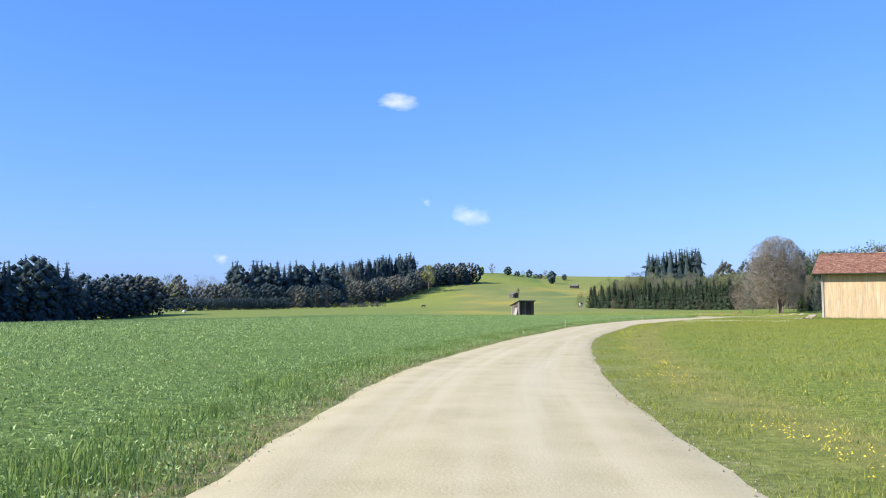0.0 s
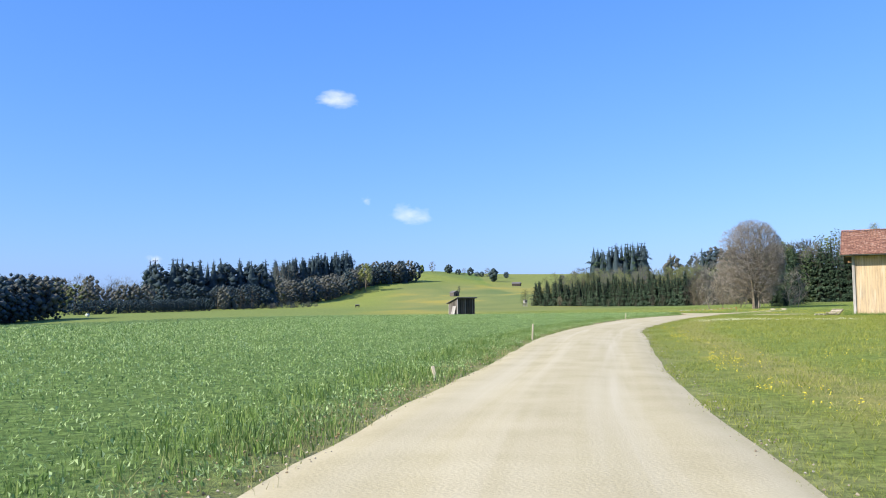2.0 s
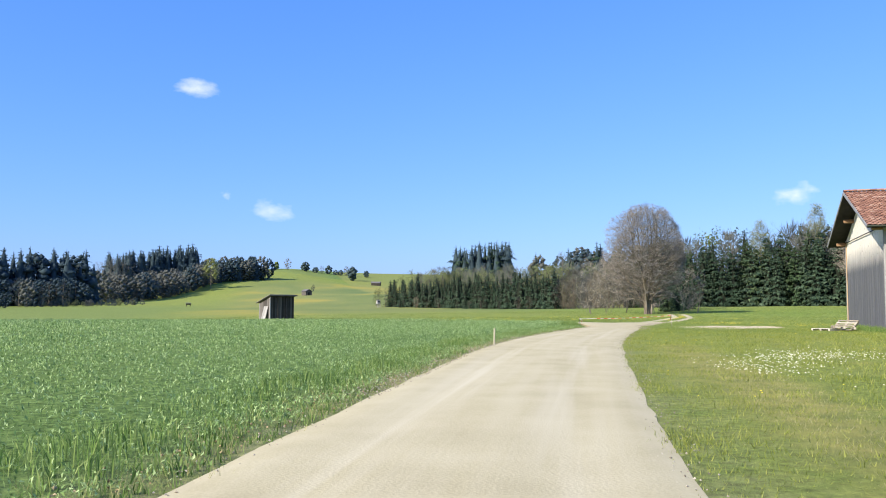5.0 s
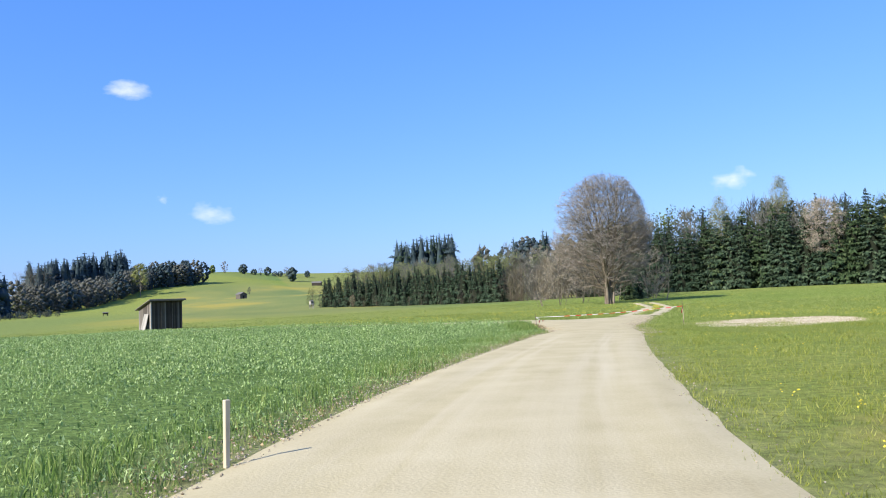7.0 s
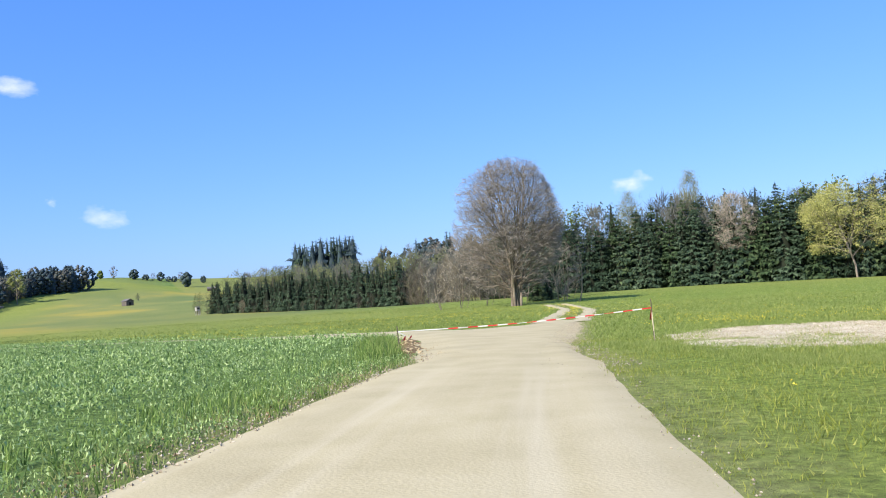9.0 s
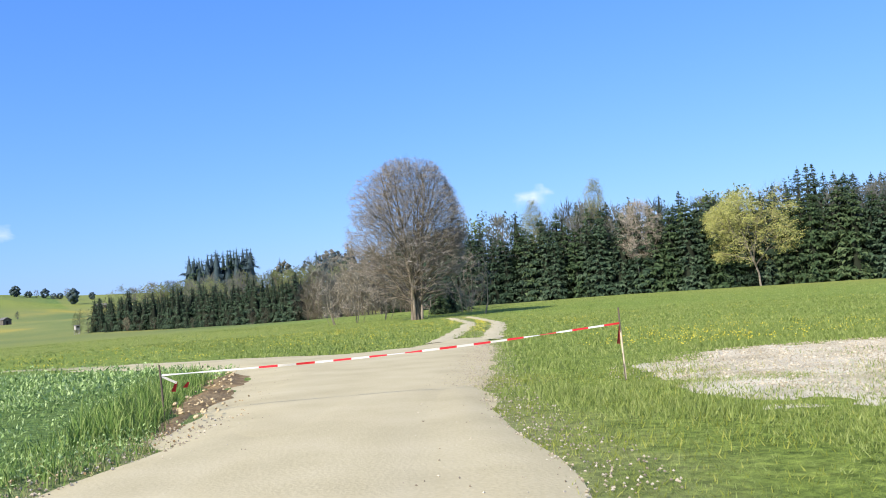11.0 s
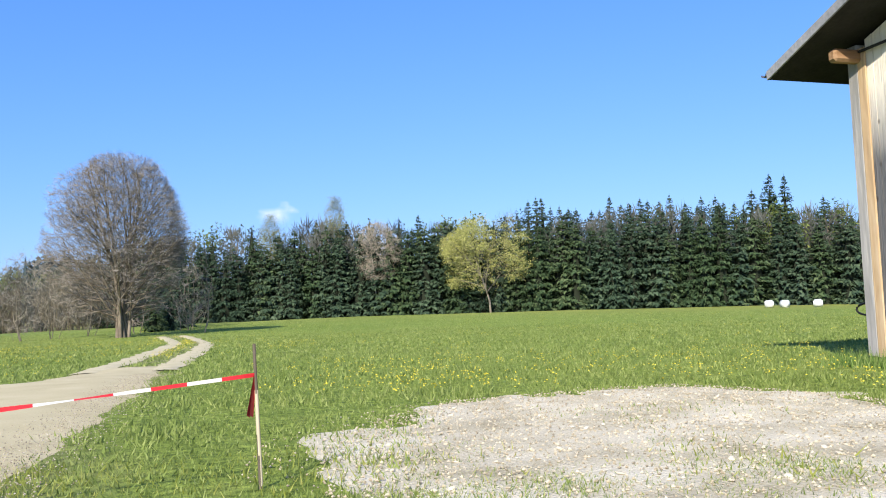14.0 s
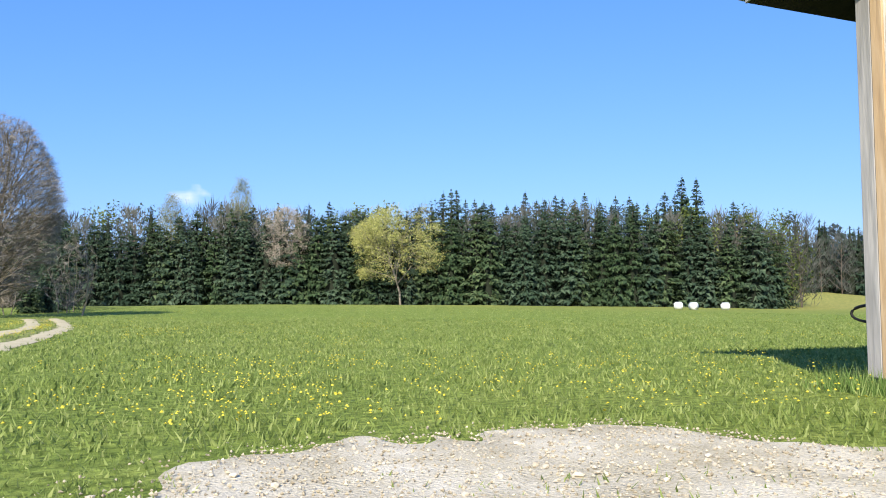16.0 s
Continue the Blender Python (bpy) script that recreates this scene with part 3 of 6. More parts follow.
nt.links.new(worn_u.outputs["Fac"], amount.inputs[0]), nt.links.new(streaky.outputs[0], amount.inputs[1])
base_in = nt.nodes["Principled BSDF"].inputs["Base Color"]
pale.inputs[7].default_value = (0.565, 0.50, 0.335, 1)
nt.links.new(base_in.links[0].from_socket, pale.inputs[6]), nt.links.new(amount.outputs[0], pale.inputs[0]), nt.links.new(pale.outputs[2], base_in)
layer = bpy.data.objects["road"].data.attributes.new("wheel", "FLOAT", "POINT")
layer.data.foreach_set("value", np.tile([1.0 if k in (4, 10) else 0.7 if k in (3, 5, 9, 11) else 0.4 for k in range(15)], len(rv) // 15).astype(np.float32) * (1 - smooth(110, 120, rv[:, 1])).astype(np.float32))
for key, val in (("across", np.tile(np.linspace(0, 9, 15), len(rv) // 15)), ("along", np.repeat(np.arange(len(rv) // 15) * 0.06, 15))):
    layer = bpy.data.objects["road"].data.attributes.new(key, "FLOAT", "POINT")
    layer.data.foreach_set("value", val.astype(np.float32))
laid("road_junction", patch(JUNCTION, 0.062, 0.16, soft=1.0, seed=4), "road", "pale gravel junction of farm tracks", "road")
laid("soil_bank", patch(SOIL, 0.10, 0.22, 0.10, 0.45, 0.05, 7), "soil", "bare brown soil at the corner of the field", "soil")
laid("gravel_yard", patch(GRAVEL, 0.022, 0.5, 0.16, 0.7, 0.008, 11), "gravel", "patch of loose whitish gravel beside the barn", "gravel")
rd = np.gradient(RUT_MID, axis=0)
rd /= np.linalg.norm(rd, axis=1)[:, None]
for s in (-1, 1):
    line = RUT_MID + np.stack([-rd[:, 1], rd[:, 0]], -1) * s * 0.95
    v, f = ribbon(line, 0.44, 0.045, 0.0, 0.13, 5, 3 + s)
    tagged(new("wheel_track", tri_mesh("wheel_track", v, f, None, [M["rut"]], True)), "worn gravel wheel rut through the meadow", "track", "wheel ruts", "structure")
v, f = ribbon(SIDE_MID, 1.0, 0.02, 0.0, 0.25, 5, 8, True)
tagged(new("side_track", tri_mesh("side_track", v, f, None, [M["grass_track"]], True)), "faint pale track along the field edge", "track", kind="structure")


# ---------------------------------------------------------------- the barn
def build_barn():
    base, eave_z, slope = 0.15, 6.0, math.tan(radians(19.5))
    over_e, over_g, span, length = 1.2, 1.05, BARN_SPAN, BARN_LONG
    mid = span / 2
    frame_m = Matrix(((BARN_U[0], BARN_W[0], 0, BARN[0]), (BARN_U[1], BARN_W[1], 0, BARN[1]), (0, 0, 1, 0), (0, 0, 0, 1)))
    barn = tagged(new("barn"), "large wooden barn with weathered boards and red tiled roof", "barn")
    barn.matrix_world = Matrix.Translation((BARN[0], BARN[1], 0)) @ frame_m.to_3x3().to_4x4()

    def roof_z(u):
        return eave_z + (min(u, span - u) + over_e) * slope

    # inner shells, set back behind the boards, near-black so the gaps look dark
    def shell(name, pts, t):
        g = Geo()
        a = [Vector(p) for p in pts]
        b = [p + Vector(t) for p in a]
        k = len(a)
        faces = [tuple(x for x in (0, i, i + 1)) for i in range(1, k - 1)] + [(k, k + i + 1, k + i) for i in range(1, k - 1)]
        for i in range(k):
            j = (i + 1) % k
            faces += [(i, j, k + j), (i, k + j, k + i)]
        g.add(a + b, faces)
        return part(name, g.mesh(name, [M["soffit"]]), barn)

    wall_front = shell("side_wall", [(0.06, 0.06, base), (0.06, length - 0.06, base), (0.06, length - 0.06, roof_z(0) - 0.35), (0.06, 0.06, roof_z(0) - 0.35)], (0.12, 0, 0))
    shell("side_wall", [(span - 0.06, 0.06, base), (span - 0.06, length - 0.06, base), (span - 0.06, length - 0.06, roof_z(0) - 0.35), (span - 0.06, 0.06, roof_z(0) - 0.35)], (-0.12, 0, 0))
    gable = [(0.2, base), (span - 0.2, base), (span - 0.2, roof_z(0) - 0.35), (mid, roof_z(mid) - 0.4), (0.2, roof_z(0) - 0.35)]
    wall_gable = shell("gable_wall", [(u, 0.06, z) for u, z in gable], (0, 0.12, 0))
    shell("gable_wall", [(u, length - 0.06, z) for u, z in gable], (0, -0.12, 0))

    # roof slabs
    for s in (0, 1):
        u0, u1 = (-over_e, mid) if s == 0 else (span + over_e, mid)
        pts = [(u0, -over_g, eave_z - 0.10), (u0, length + over_g, eave_z - 0.10), (u1, length + over_g, eave_z - 0.10 + (mid + over_e) * slope), (u1, -over_g, eave_z - 0.10 + (mid + over_e) * slope)]
        g = Geo()
        a = [Vector(p) for p in pts]
        g.add(a + [p - Vector((0, 0, 0.14)) for p in a], [(0, 1, 2), (0, 2, 3), (4, 6, 5), (4, 7, 6), (0, 4, 5), (0, 5, 1), (1, 5, 6), (1, 6, 2), (2, 6, 7), (2, 7, 3), (3, 7, 4), (3, 4, 0)])
        slab = part("roof", g.mesh("roof", [M["soffit"]]), barn, "boarded roof underside with its shade put into the colour")
        # tile courses, each a bent strip of cupped tiles
        rise = (mid + over_e) / math.cos(math.atan(slope))
        pitch = 0.22 if s == 0 else 0.36
        rows = int(rise / pitch)
        g = Geo()
        for r in range(rows):
            d0, d1 = r * rise / rows, (r + 1) * rise / rows + 0.05
            for c in range(int((length + 2 * over_g) / 0.27)):
                w0 = -over_g + c * 0.27 + 0.1 * (r % 2)
                jitter = random.uniform(-0.006, 0.012)
                prof = [(0, 0.012), (0.07, 0.045), (0.17, 0.045), (0.255, 0.012)]
                pts2 = []
                for d, lift in ((d0, 0.04), (d1, 0.004)):
                    for dw, h in prof:
                        cu = u0 + (1 if s == 0 else -1) * d * math.cos(math.atan(slope))
                        pts2.append((cu, w0 + dw, eave_z - 0.10 + d * math.sin(math.atan(slope)) + lift + h + jitter))
                pts2 += [(p[0], p[1], p[2] - 0.03) for p in pts2[:4]]
                o = (0, 1, 2) if s else (0, 2, 1)
                faces = []
                for k in range(3):
                    faces += [(k, k + 1, k + 5), (k, k + 5, k + 4), (k, k + 8, k + 9), (k, k + 9, k + 1)]
                g.add(pts2, [tuple(q[i] for i in o) for q in faces])
        part("roof_tiles", g.mesh("roof_tiles", [M["tile"]]), slab, "weathered red clay tiles in courses", "stuff")
        # barge board, gutter, rafters under the eave
        for w in (-over_g - 0.015, length + over_g + 0.015):
            g = Geo()
            p0, p1 = Vector((u0, w, eave_z - 0.10)), Vector((u1, w, eave_z - 0.10 + (mid + over_e) * slope))
            g.add([p0 + Vector((0, -0.02, -0.15)), p0 + Vector((0, -0.02, 0.03)), p1 + Vector((0, -0.02, 0.03)), p1 + Vector((0, -0.02, -0.15)), p0 + Vector((0, 0.02, -0.15)), p0 + Vector((0, 0.02, 0.03)), p1 + Vector((0, 0.02, 0.03)), p1 + Vector((0, 0.02, -0.15))],
                  [(0, 1, 2), (0, 2, 3), (4, 6, 5), (4, 7, 6), (0, 4, 5), (0, 5, 1), (3, 2, 6), (3, 6, 7), (1, 5, 6), (1, 6, 2), (0, 3, 7), (0, 7, 4)])
            part("barge_board", g.mesh("barge_board", [M["barge"]]), slab, "grey weathered barge board")
        g = Geo()
        gu = u0 - 0.07 if s == 0 else u0 + 0.07
        ring = [(math.cos(a) * 0.075, math.sin(a) * 0.075) for a in [math.pi + i * math.pi / 6 for i in range(7)]]
        pts2 = [(gu + a, w, eave_z - 0.11 + b) for w in (-over_g - 0.06, length + over_g + 0.06) for a, b in ring]
        g.add(pts2, [q for i in range(6) for q in ((i, i + 1, i + 8), (i, i + 8, i + 7))])
        part("gutter", g.mesh("gutter", [M["metal"]], True), slab, "dull zinc half-round gutter")
    # ridge tiles
    g = Geo()
    top = eave_z + (mid + over_e) * slope
    for c in range(int((length + 2 * over_g) / 0.38)):
        w0 = -over_g + c * 0.38
        pts2 = [(mid + du, w0 + dw, top + dz + (0.02 if dw else 0)) for dw in (0, 0.40) for du, dz in ((-0.17, -0.03), (-0.09, 0.06), (0.09, 0.06), (0.17, -0.03))]
        g.add(pts2, [(0, 4, 5), (0, 5, 1), (1, 5, 6), (1, 6, 2), (2, 6, 7), (2, 7, 3)])
    part("ridge_tiles", g.mesh("ridge_tiles", [M["tile"]]), barn, "red ridge tiles")
    # purlins that stick out of the gable
    for u, z in ((0.12, roof_z(0) - 0.42), (mid, roof_z(mid) - 0.45), (span - 0.12, roof_z(0) - 0.42), (span * 0.27, roof_z(span * 0.27) - 0.42), (span * 0.73, roof_z(span * 0.73) - 0.42)):
        ob = part("purlin", beam_mesh("purlin", (0.22, 1.1, 0.25), M["purlin"], 0.05), barn, "brown protruding roof beam with a rounded end")
        ob.location = (u, -0.10, z - 0.13)
    # corner posts and the dark gap line over the gable boards
    for u, w in ((0.0, 0.07), (span, 0.07), (0.0, length - 0.07), (span, length - 0.07)):
        ob = part("corner_post", beam_mesh("corner_post", (0.26, 0.26, roof_z(0) - 0.3 - base), M["post_wood"], 0.02), barn, "pale weathered corner post")
        ob.location = (u, w, base + (roof_z(0) - 0.3 - base) / 2)
    ob = part("corner_board", beam_mesh("corner_board", (0.19, 0.04, roof_z(0) - 0.4 - base), M["corner_board"], 0.006), barn, "fresh light orange-brown corner board")
    ob.location = (span - 0.225, -0.045, base + (roof_z(0) - 0.4 - base) / 2)
    ob = part("drip_board", beam_mesh("drip_board", (span - 0.4, 0.05, 0.045), M["soffit"], 0.006), barn, "dark board across the gable")
    ob.location = (mid, -0.10, roof_z(0) - 0.48)
    # iron hook at the back corner
    g = Geo()
    arc = [Vector((span + 0.12 + 0.34 * math.sin(a), 0.0 + 0.05, 1.05 - 0.12 * math.cos(a))) for a in [i * math.pi / 10 for i in range(11)]]
    g.tube(arc, [0.022] * 11, 6)
    part("hook", g.mesh("hook", [M["iron"]], True), barn, "black iron hook loop")
    # boards, one by one
    def board(name, parent, u0, u1, top0, top1, mat, front):
        g = Geo()
        lift = random.uniform(0.0, 0.012)
        if front:
            a = [(-0.0 - lift, u0, base), (-0.0 - lift, u1, base), (-0.0 - lift, u1, top1), (-0.0 - lift, u0, top0)]
            b = [(0.045, p[1], p[2]) for p in a]
        else:
            a = [(u1, -0.0 - lift, base), (u0, -0.0 - lift, base), (u0, -0.0 - lift, top0), (u1, -0.0 - lift, top1)]
            b = [(p[0], 0.045, p[2]) for p in a]
        g.add(a + b, [(0, 2, 1), (0, 3, 2), (0, 1, 5), (0, 5, 4), (1, 2, 6), (1, 6, 5), (2, 3, 7), (2, 7, 6), (3, 0, 4), (3, 4, 7)])
        part(name, g.mesh(name, [mat]), parent)

    u = 0.14
    while u < span - 0.30:
        w = random.uniform(0.17, 0.24)
        v = min(u + w, span - 0.29)
        board("board", wall_gable, u + 0.006, v - 0.006, roof_z(u) - 0.36, roof_z(v) - 0.36, M["gable_board"], False)
        u = v
    u = 0.14
    while u < length - 0.14:
        w = random.uniform(0.19, 0.26)
        v = min(u + w, length - 0.13)
        board("board", wall_front, u + 0.004, v - 0.004, roof_z(0) - 0.36, roof_z(0) - 0.36, M["front_board"], True)
        u = v
    u = 0.14
    return barn


build_barn()


# ---------------------------------------------------------------- trees
def rnd(a, b):
    return random.uniform(a, b)


def spruce_geo(h, spread, seed, levels=None, per=1.0, twig_count=6, bare=1.0, big=1.0, solid=0.0, blunt=0.64):
    """Trunk and a crown of drooping sprays in whorls; a near-black cone inside, painted as shade, is the crown's second
    material.
    """
    random.seed(seed)
    trunk, crown = Geo(), Geo()
    trunk.tube([Vector((0, 0, -0.3)), Vector((0, 0, h * 0.5)), Vector((0, 0, h * 0.97))], [h * 0.013, h * 0.008, 0.02], 6)
    levels = levels or int(h / 0.47)
    bulge = [rnd(0.8, 1.15) for k in range(8)]
    for i in range(levels):
        f = 1 - (1 - min(max((i + rnd(-1.0, 1.0)) / levels, 0.0), 0.99)) ** 1.3
        z = h * (0.015 + 0.97 * f)
        r = h * spread * ((1 - f) ** blunt) * min(1.0, 0.78 + f * 1.4) + 0.12 * (1 - f)
        for k in range(int((9 + 6 * (1 - f)) * per * (bare if f < 0.4 else 1.0))):
            a = rnd(0, math.tau)
            rr = r * rnd(0.62, 1.12) * bulge[int(a / math.tau * 8) % 8]
            d, side = Vector((math.cos(a), math.sin(a), 0)), Vector((-math.sin(a), math.cos(a), 0))
            droop = rr * rnd(0.3, 0.65) * (1 - 0.7 * f * f)
            z1 = z + rnd(-0.3, 0.3) * h / levels
            lift = rr * (0.10 + 0.16 * f * f)
            thin = side * (rr * 0.035 + 0.03)
            tip = Vector((0, 0, z1 - droop + lift)) + d * rr
            crown.add([Vector((0, 0, z1)) + thin, Vector((0, 0, z1)) - thin, tip], [(0, 1, 2)])
            for q in range(twig_count):
                t = rnd(0.3, 1.0)
                c = Vector((0, 0, z1 - droop * math.sin(t * 1.57) + lift * t * t)) + d * rr * t
                reach = rr * rnd(0.22, 0.42) * (1.2 - 0.4 * t) * big + 0.22 * (1 - 0.7 * f)
                e = c + (side * rnd(-0.55, 0.55) + d * rnd(0.1, 0.55)) * reach + Vector((0, 0, -rnd(0.35, 0.9) * reach))
                b = (side * rnd(0.5, 1.0) + d * rnd(-0.5, 0.5)) * (rr * 0.075 * big + 0.09) + Vector((0, 0, rnd(-0.05, 0.05)))
                crown.add([c - b, c + b, e], [(0, 1, 2)])
    for k in range(3):
        a = rnd(0, math.tau)
        crown.add([(0.05, 0, h * 0.94), (-0.05, 0.04, h * 0.94), (math.cos(a) * 0.04, math.sin(a) * 0.04, h * 1.01)], [(0, 1, 2)])
    # added solid cone whose dark colour stands for the crown's inner shade
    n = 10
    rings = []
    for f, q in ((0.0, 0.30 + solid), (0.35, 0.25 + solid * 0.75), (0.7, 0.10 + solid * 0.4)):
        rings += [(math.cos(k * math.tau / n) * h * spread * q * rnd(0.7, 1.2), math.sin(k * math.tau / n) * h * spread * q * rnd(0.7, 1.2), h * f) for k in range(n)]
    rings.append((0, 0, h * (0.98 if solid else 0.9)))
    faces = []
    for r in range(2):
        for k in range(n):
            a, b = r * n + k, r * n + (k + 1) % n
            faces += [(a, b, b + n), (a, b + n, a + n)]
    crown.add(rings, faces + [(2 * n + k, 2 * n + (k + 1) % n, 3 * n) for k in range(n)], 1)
    return trunk, crown


def grown_tree(h, rad, seed, stems, lean, low, depth, kids, thick, centre, fork=0.5, up=0.05, first=0.42, uneven=0.84, dome=2.4, off=(0.0, 0.0), tight=0.1, skirt=0):
    """Stems that fork again and again inside a rounded crown; returns the wood and where its twigs sit."""
    random.seed(seed)
    geo, tips = Geo(), []
    lobes = [rnd(uneven, 1.08) for k in range(12)]

    def room(p):
        w = (p.z - h * centre) / (h * (1 - centre) if p.z > h * centre else h * (centre - low))
        x, y = p.x - off[0], p.y - off[1]
        a = (math.atan2(y, x) / math.tau * 12) % 12
        lobe = lobes[int(a)] * (1 - a % 1) + lobes[(int(a) + 1) % 12] * (a % 1)
        lobe *= 1 + (0.9 - uneven) * math.sin(7 * w + a * 2)
        wide = math.hypot(x, y) / (rad * lobe)
        return wide if abs(w) < 0.05 else wide ** 2 + abs(w) ** (dome if w > 0 else 2.4)

    def grow(p, d, length, radius, level, free_run):
        n = 5 if level > 1 else 3
        pts, ways = [p], [d]
        for i in range(n):
            out = Vector((p.x, p.y, 0)) * (0.02 / rad)
            d = (d + Vector((rnd(-1, 1), rnd(-1, 1), rnd(-1, 1))) * 0.19 + Vector((0, 0, up)) + out).normalized()
            q = p + d * length / n
            if room(q) > 1 and (not free_run or q.z > h * centre):
                break
            p = q
            pts.append(p), ways.append(d)
        if len(pts) < 2:
            tips.append((p, d))
            return
        geo.tube(pts, [max(radius * (1 - 0.6 * i / n), 0.006) for i in range(len(pts))], 7 if level == depth else 5 if level > 2 else 3)
        if level <= 1:
            tips.extend((q, w) for q, w in zip(pts[1:], ways[1:]))
        if level == 0:
            return
        spin = rnd(0, math.tau)
        for k in range(kids[depth - level]):
            t = (first if free_run else 0.2) + (1 - (first if free_run else 0.2)) * (k + rnd(0.1, 0.9)) / kids[depth - level]
            i = min(int(t * (len(pts) - 1)), len(pts) - 2)
            q = pts[i].lerp(pts[i + 1], t * (len(pts) - 1) - i)
            e = ways[i]
            turn = e.orthogonal().normalized()
            turn.rotate(Matrix.Rotation(k * 2.4 + spin + rnd(-0.5, 0.5), 3, e))
            outward = Vector((q.x, q.y, 0)).normalized() if math.hypot(q.x, q.y) > 0.3 else turn
            nd = (e + (turn + outward * 0.3) * fork * rnd(0.6, 1.3)).normalized()
            grow(q, nd, length * rnd(0.48, 0.72), radius * (1 - 0.5 * t) * rnd(0.42, 0.62), level - 1, False)
        grow(pts[-1], ways[-1], length * rnd(0.45, 0.65), radius * 0.4, level - 1, False)

    for k in range(stems):
        a, r = k * 2.4 + rnd(-0.4, 0.4), (0.25 + tight * stems * rnd(0.3, 1.0)) * (stems > 1)
        tilt = lean * (0.15 + 0.85 * (k / max(stems - 1, 1))) if stems > 1 else 0.03
        grow(Vector((math.cos(a) * r, math.sin(a) * r, -0.3)), Vector((math.cos(a) * tilt, math.sin(a) * tilt, 1)).normalized(), h * rnd(0.62, 0.8), thick * rnd(0.7, 1.0), depth, True)
    for k in range(skirt):
        a = k * 2.4 + rnd(-0.4, 0.4)
        grow(Vector((math.cos(a) * 0.6, math.sin(a) * 0.6, h * (0.1 + 0.32 * (k + rnd(0, 1)) / skirt))), Vector((math.cos(a), math.sin(a), rnd(-0.1, 0.35))).normalized(), rad * rnd(0.7, 1.0), thick * 0.4, 2, False)
    return geo, tips


def sprays(geo, tips, count, size, reach, mat=0, flat=0.35):
    """Small leaves, buds or fine twigs in a loose cloud round each tip."""
    for p, d in tips:
        for k in range(count):
            c = p + Vector((random.gauss(0, 1), random.gauss(0, 1), random.gauss(0, 0.8))) * reach
            a = Vector((rnd(-1, 1), rnd(-1, 1), rnd(-1, 1))).normalized() * size * rnd(0.5, 1.2)
            b = a.orthogonal().normalized() * size * flat * rnd(0.6, 1.3)
            geo.add([c - a, c + b, c + a * 0.9], [(0, 1, 2)], mat)


def twigs(geo, tips, count, length, width, wild=0.9):
    for p, d in tips:
        for k in range(count):
            e = (d + Vector((rnd(-1, 1), rnd(-1, 1), rnd(-0.7, 0.9))) * wild).normalized()
            s = e.orthogonal().normalized() * width
            q = p - d * rnd(0, length)
            geo.add([q - s, q + s, q + e * length * rnd(0.5, 1.2)], [(0, 1, 2)])


BALL = [Vector(v) for v in ((1, 0, 0), (0, 1, 0), (-1, 0, 0), (0, -1, 0), (0, 0, 0.9), (0, 0, -0.9))]
BALL_FACES = [(0, 1, 4), (1, 2, 4), (2, 3, 4), (3, 0, 4), (1, 0, 5), (2, 1, 5), (3, 2, 5), (0, 3, 5)]


def broad_geo(h, wide, seed, count=700, clump=0.035, low=0.12, twiggy=False, core=0.0, full=1.0, inner=0, many=20):
    """A light-built broadleaf tree for the woods: stem, limbs and lumps of small leaves or twigs."""
    random.seed(seed)
    trunk, crown = Geo(), Geo()
    trunk.tube([Vector((0, 0, -0.3)), Vector((rnd(-.3, .3), rnd(-.3, .3), h * 0.4)), Vector((rnd(-.5, .5), rnd(-.5, .5), h * 0.85))], [h * 0.012, h * 0.008, 0.03], 5)
    lumps = []
    for k in range(many):
        f = low + (0.95 - low) * (k + rnd(0, 1)) / many
        a = k * 2.4 + rnd(-0.5, 0.5)
        env = math.sin(math.pi * ((f - low * 0.6) / (1.06 - low * 0.6)) ** 0.85)
        r = wide * h * env * rnd(0.45, 0.8)
        c = Vector((math.cos(a) * r, math.sin(a) * r, h * f))
        lumps.append((c, h * rnd(0.08, 0.13) * (0.5 + 0.6 * env) * full * (20 / many) ** 0.45))
        if many > 20 and k % 3:
            continue
        trunk.tube([Vector((0, 0, h * max(0.06, f - 0.2))), c], [h * 0.0045, 0.015], 3)
    for c, r in lumps if core else ():
        crown.add([c + Vector(v) * r * core * rnd(0.8, 1.2) for v in BALL], BALL_FACES, inner)
    for k in range(count):
        c, r = random.choice(lumps)
        d = Vector((random.gauss(0, 1), random.gauss(0, 1), random.gauss(0, 0.9))).normalized() * r * rnd(0.3, 1.15)
        if twiggy:
            a = (d.normalized() * 0.6 + Vector((rnd(-.4, .4), rnd(-.4, .4), 0.9))).normalized() * h * clump * rnd(0.7, 1.6)
            b = a.orthogonal().normalized() * h * clump * rnd(0.06, 0.16)
        else:
            a = Vector((rnd(-1, 1), rnd(-1, 1), rnd(-1, 1))).normalized() * h * clump * rnd(0.5, 1.1)
            b = a.orthogonal().normalized() * h * clump * rnd(0.3, 0.7)
        crown.add([c + d - a * 0.6, c + d + b, c + d + a], [(0, 1, 2)])
    return trunk, crown


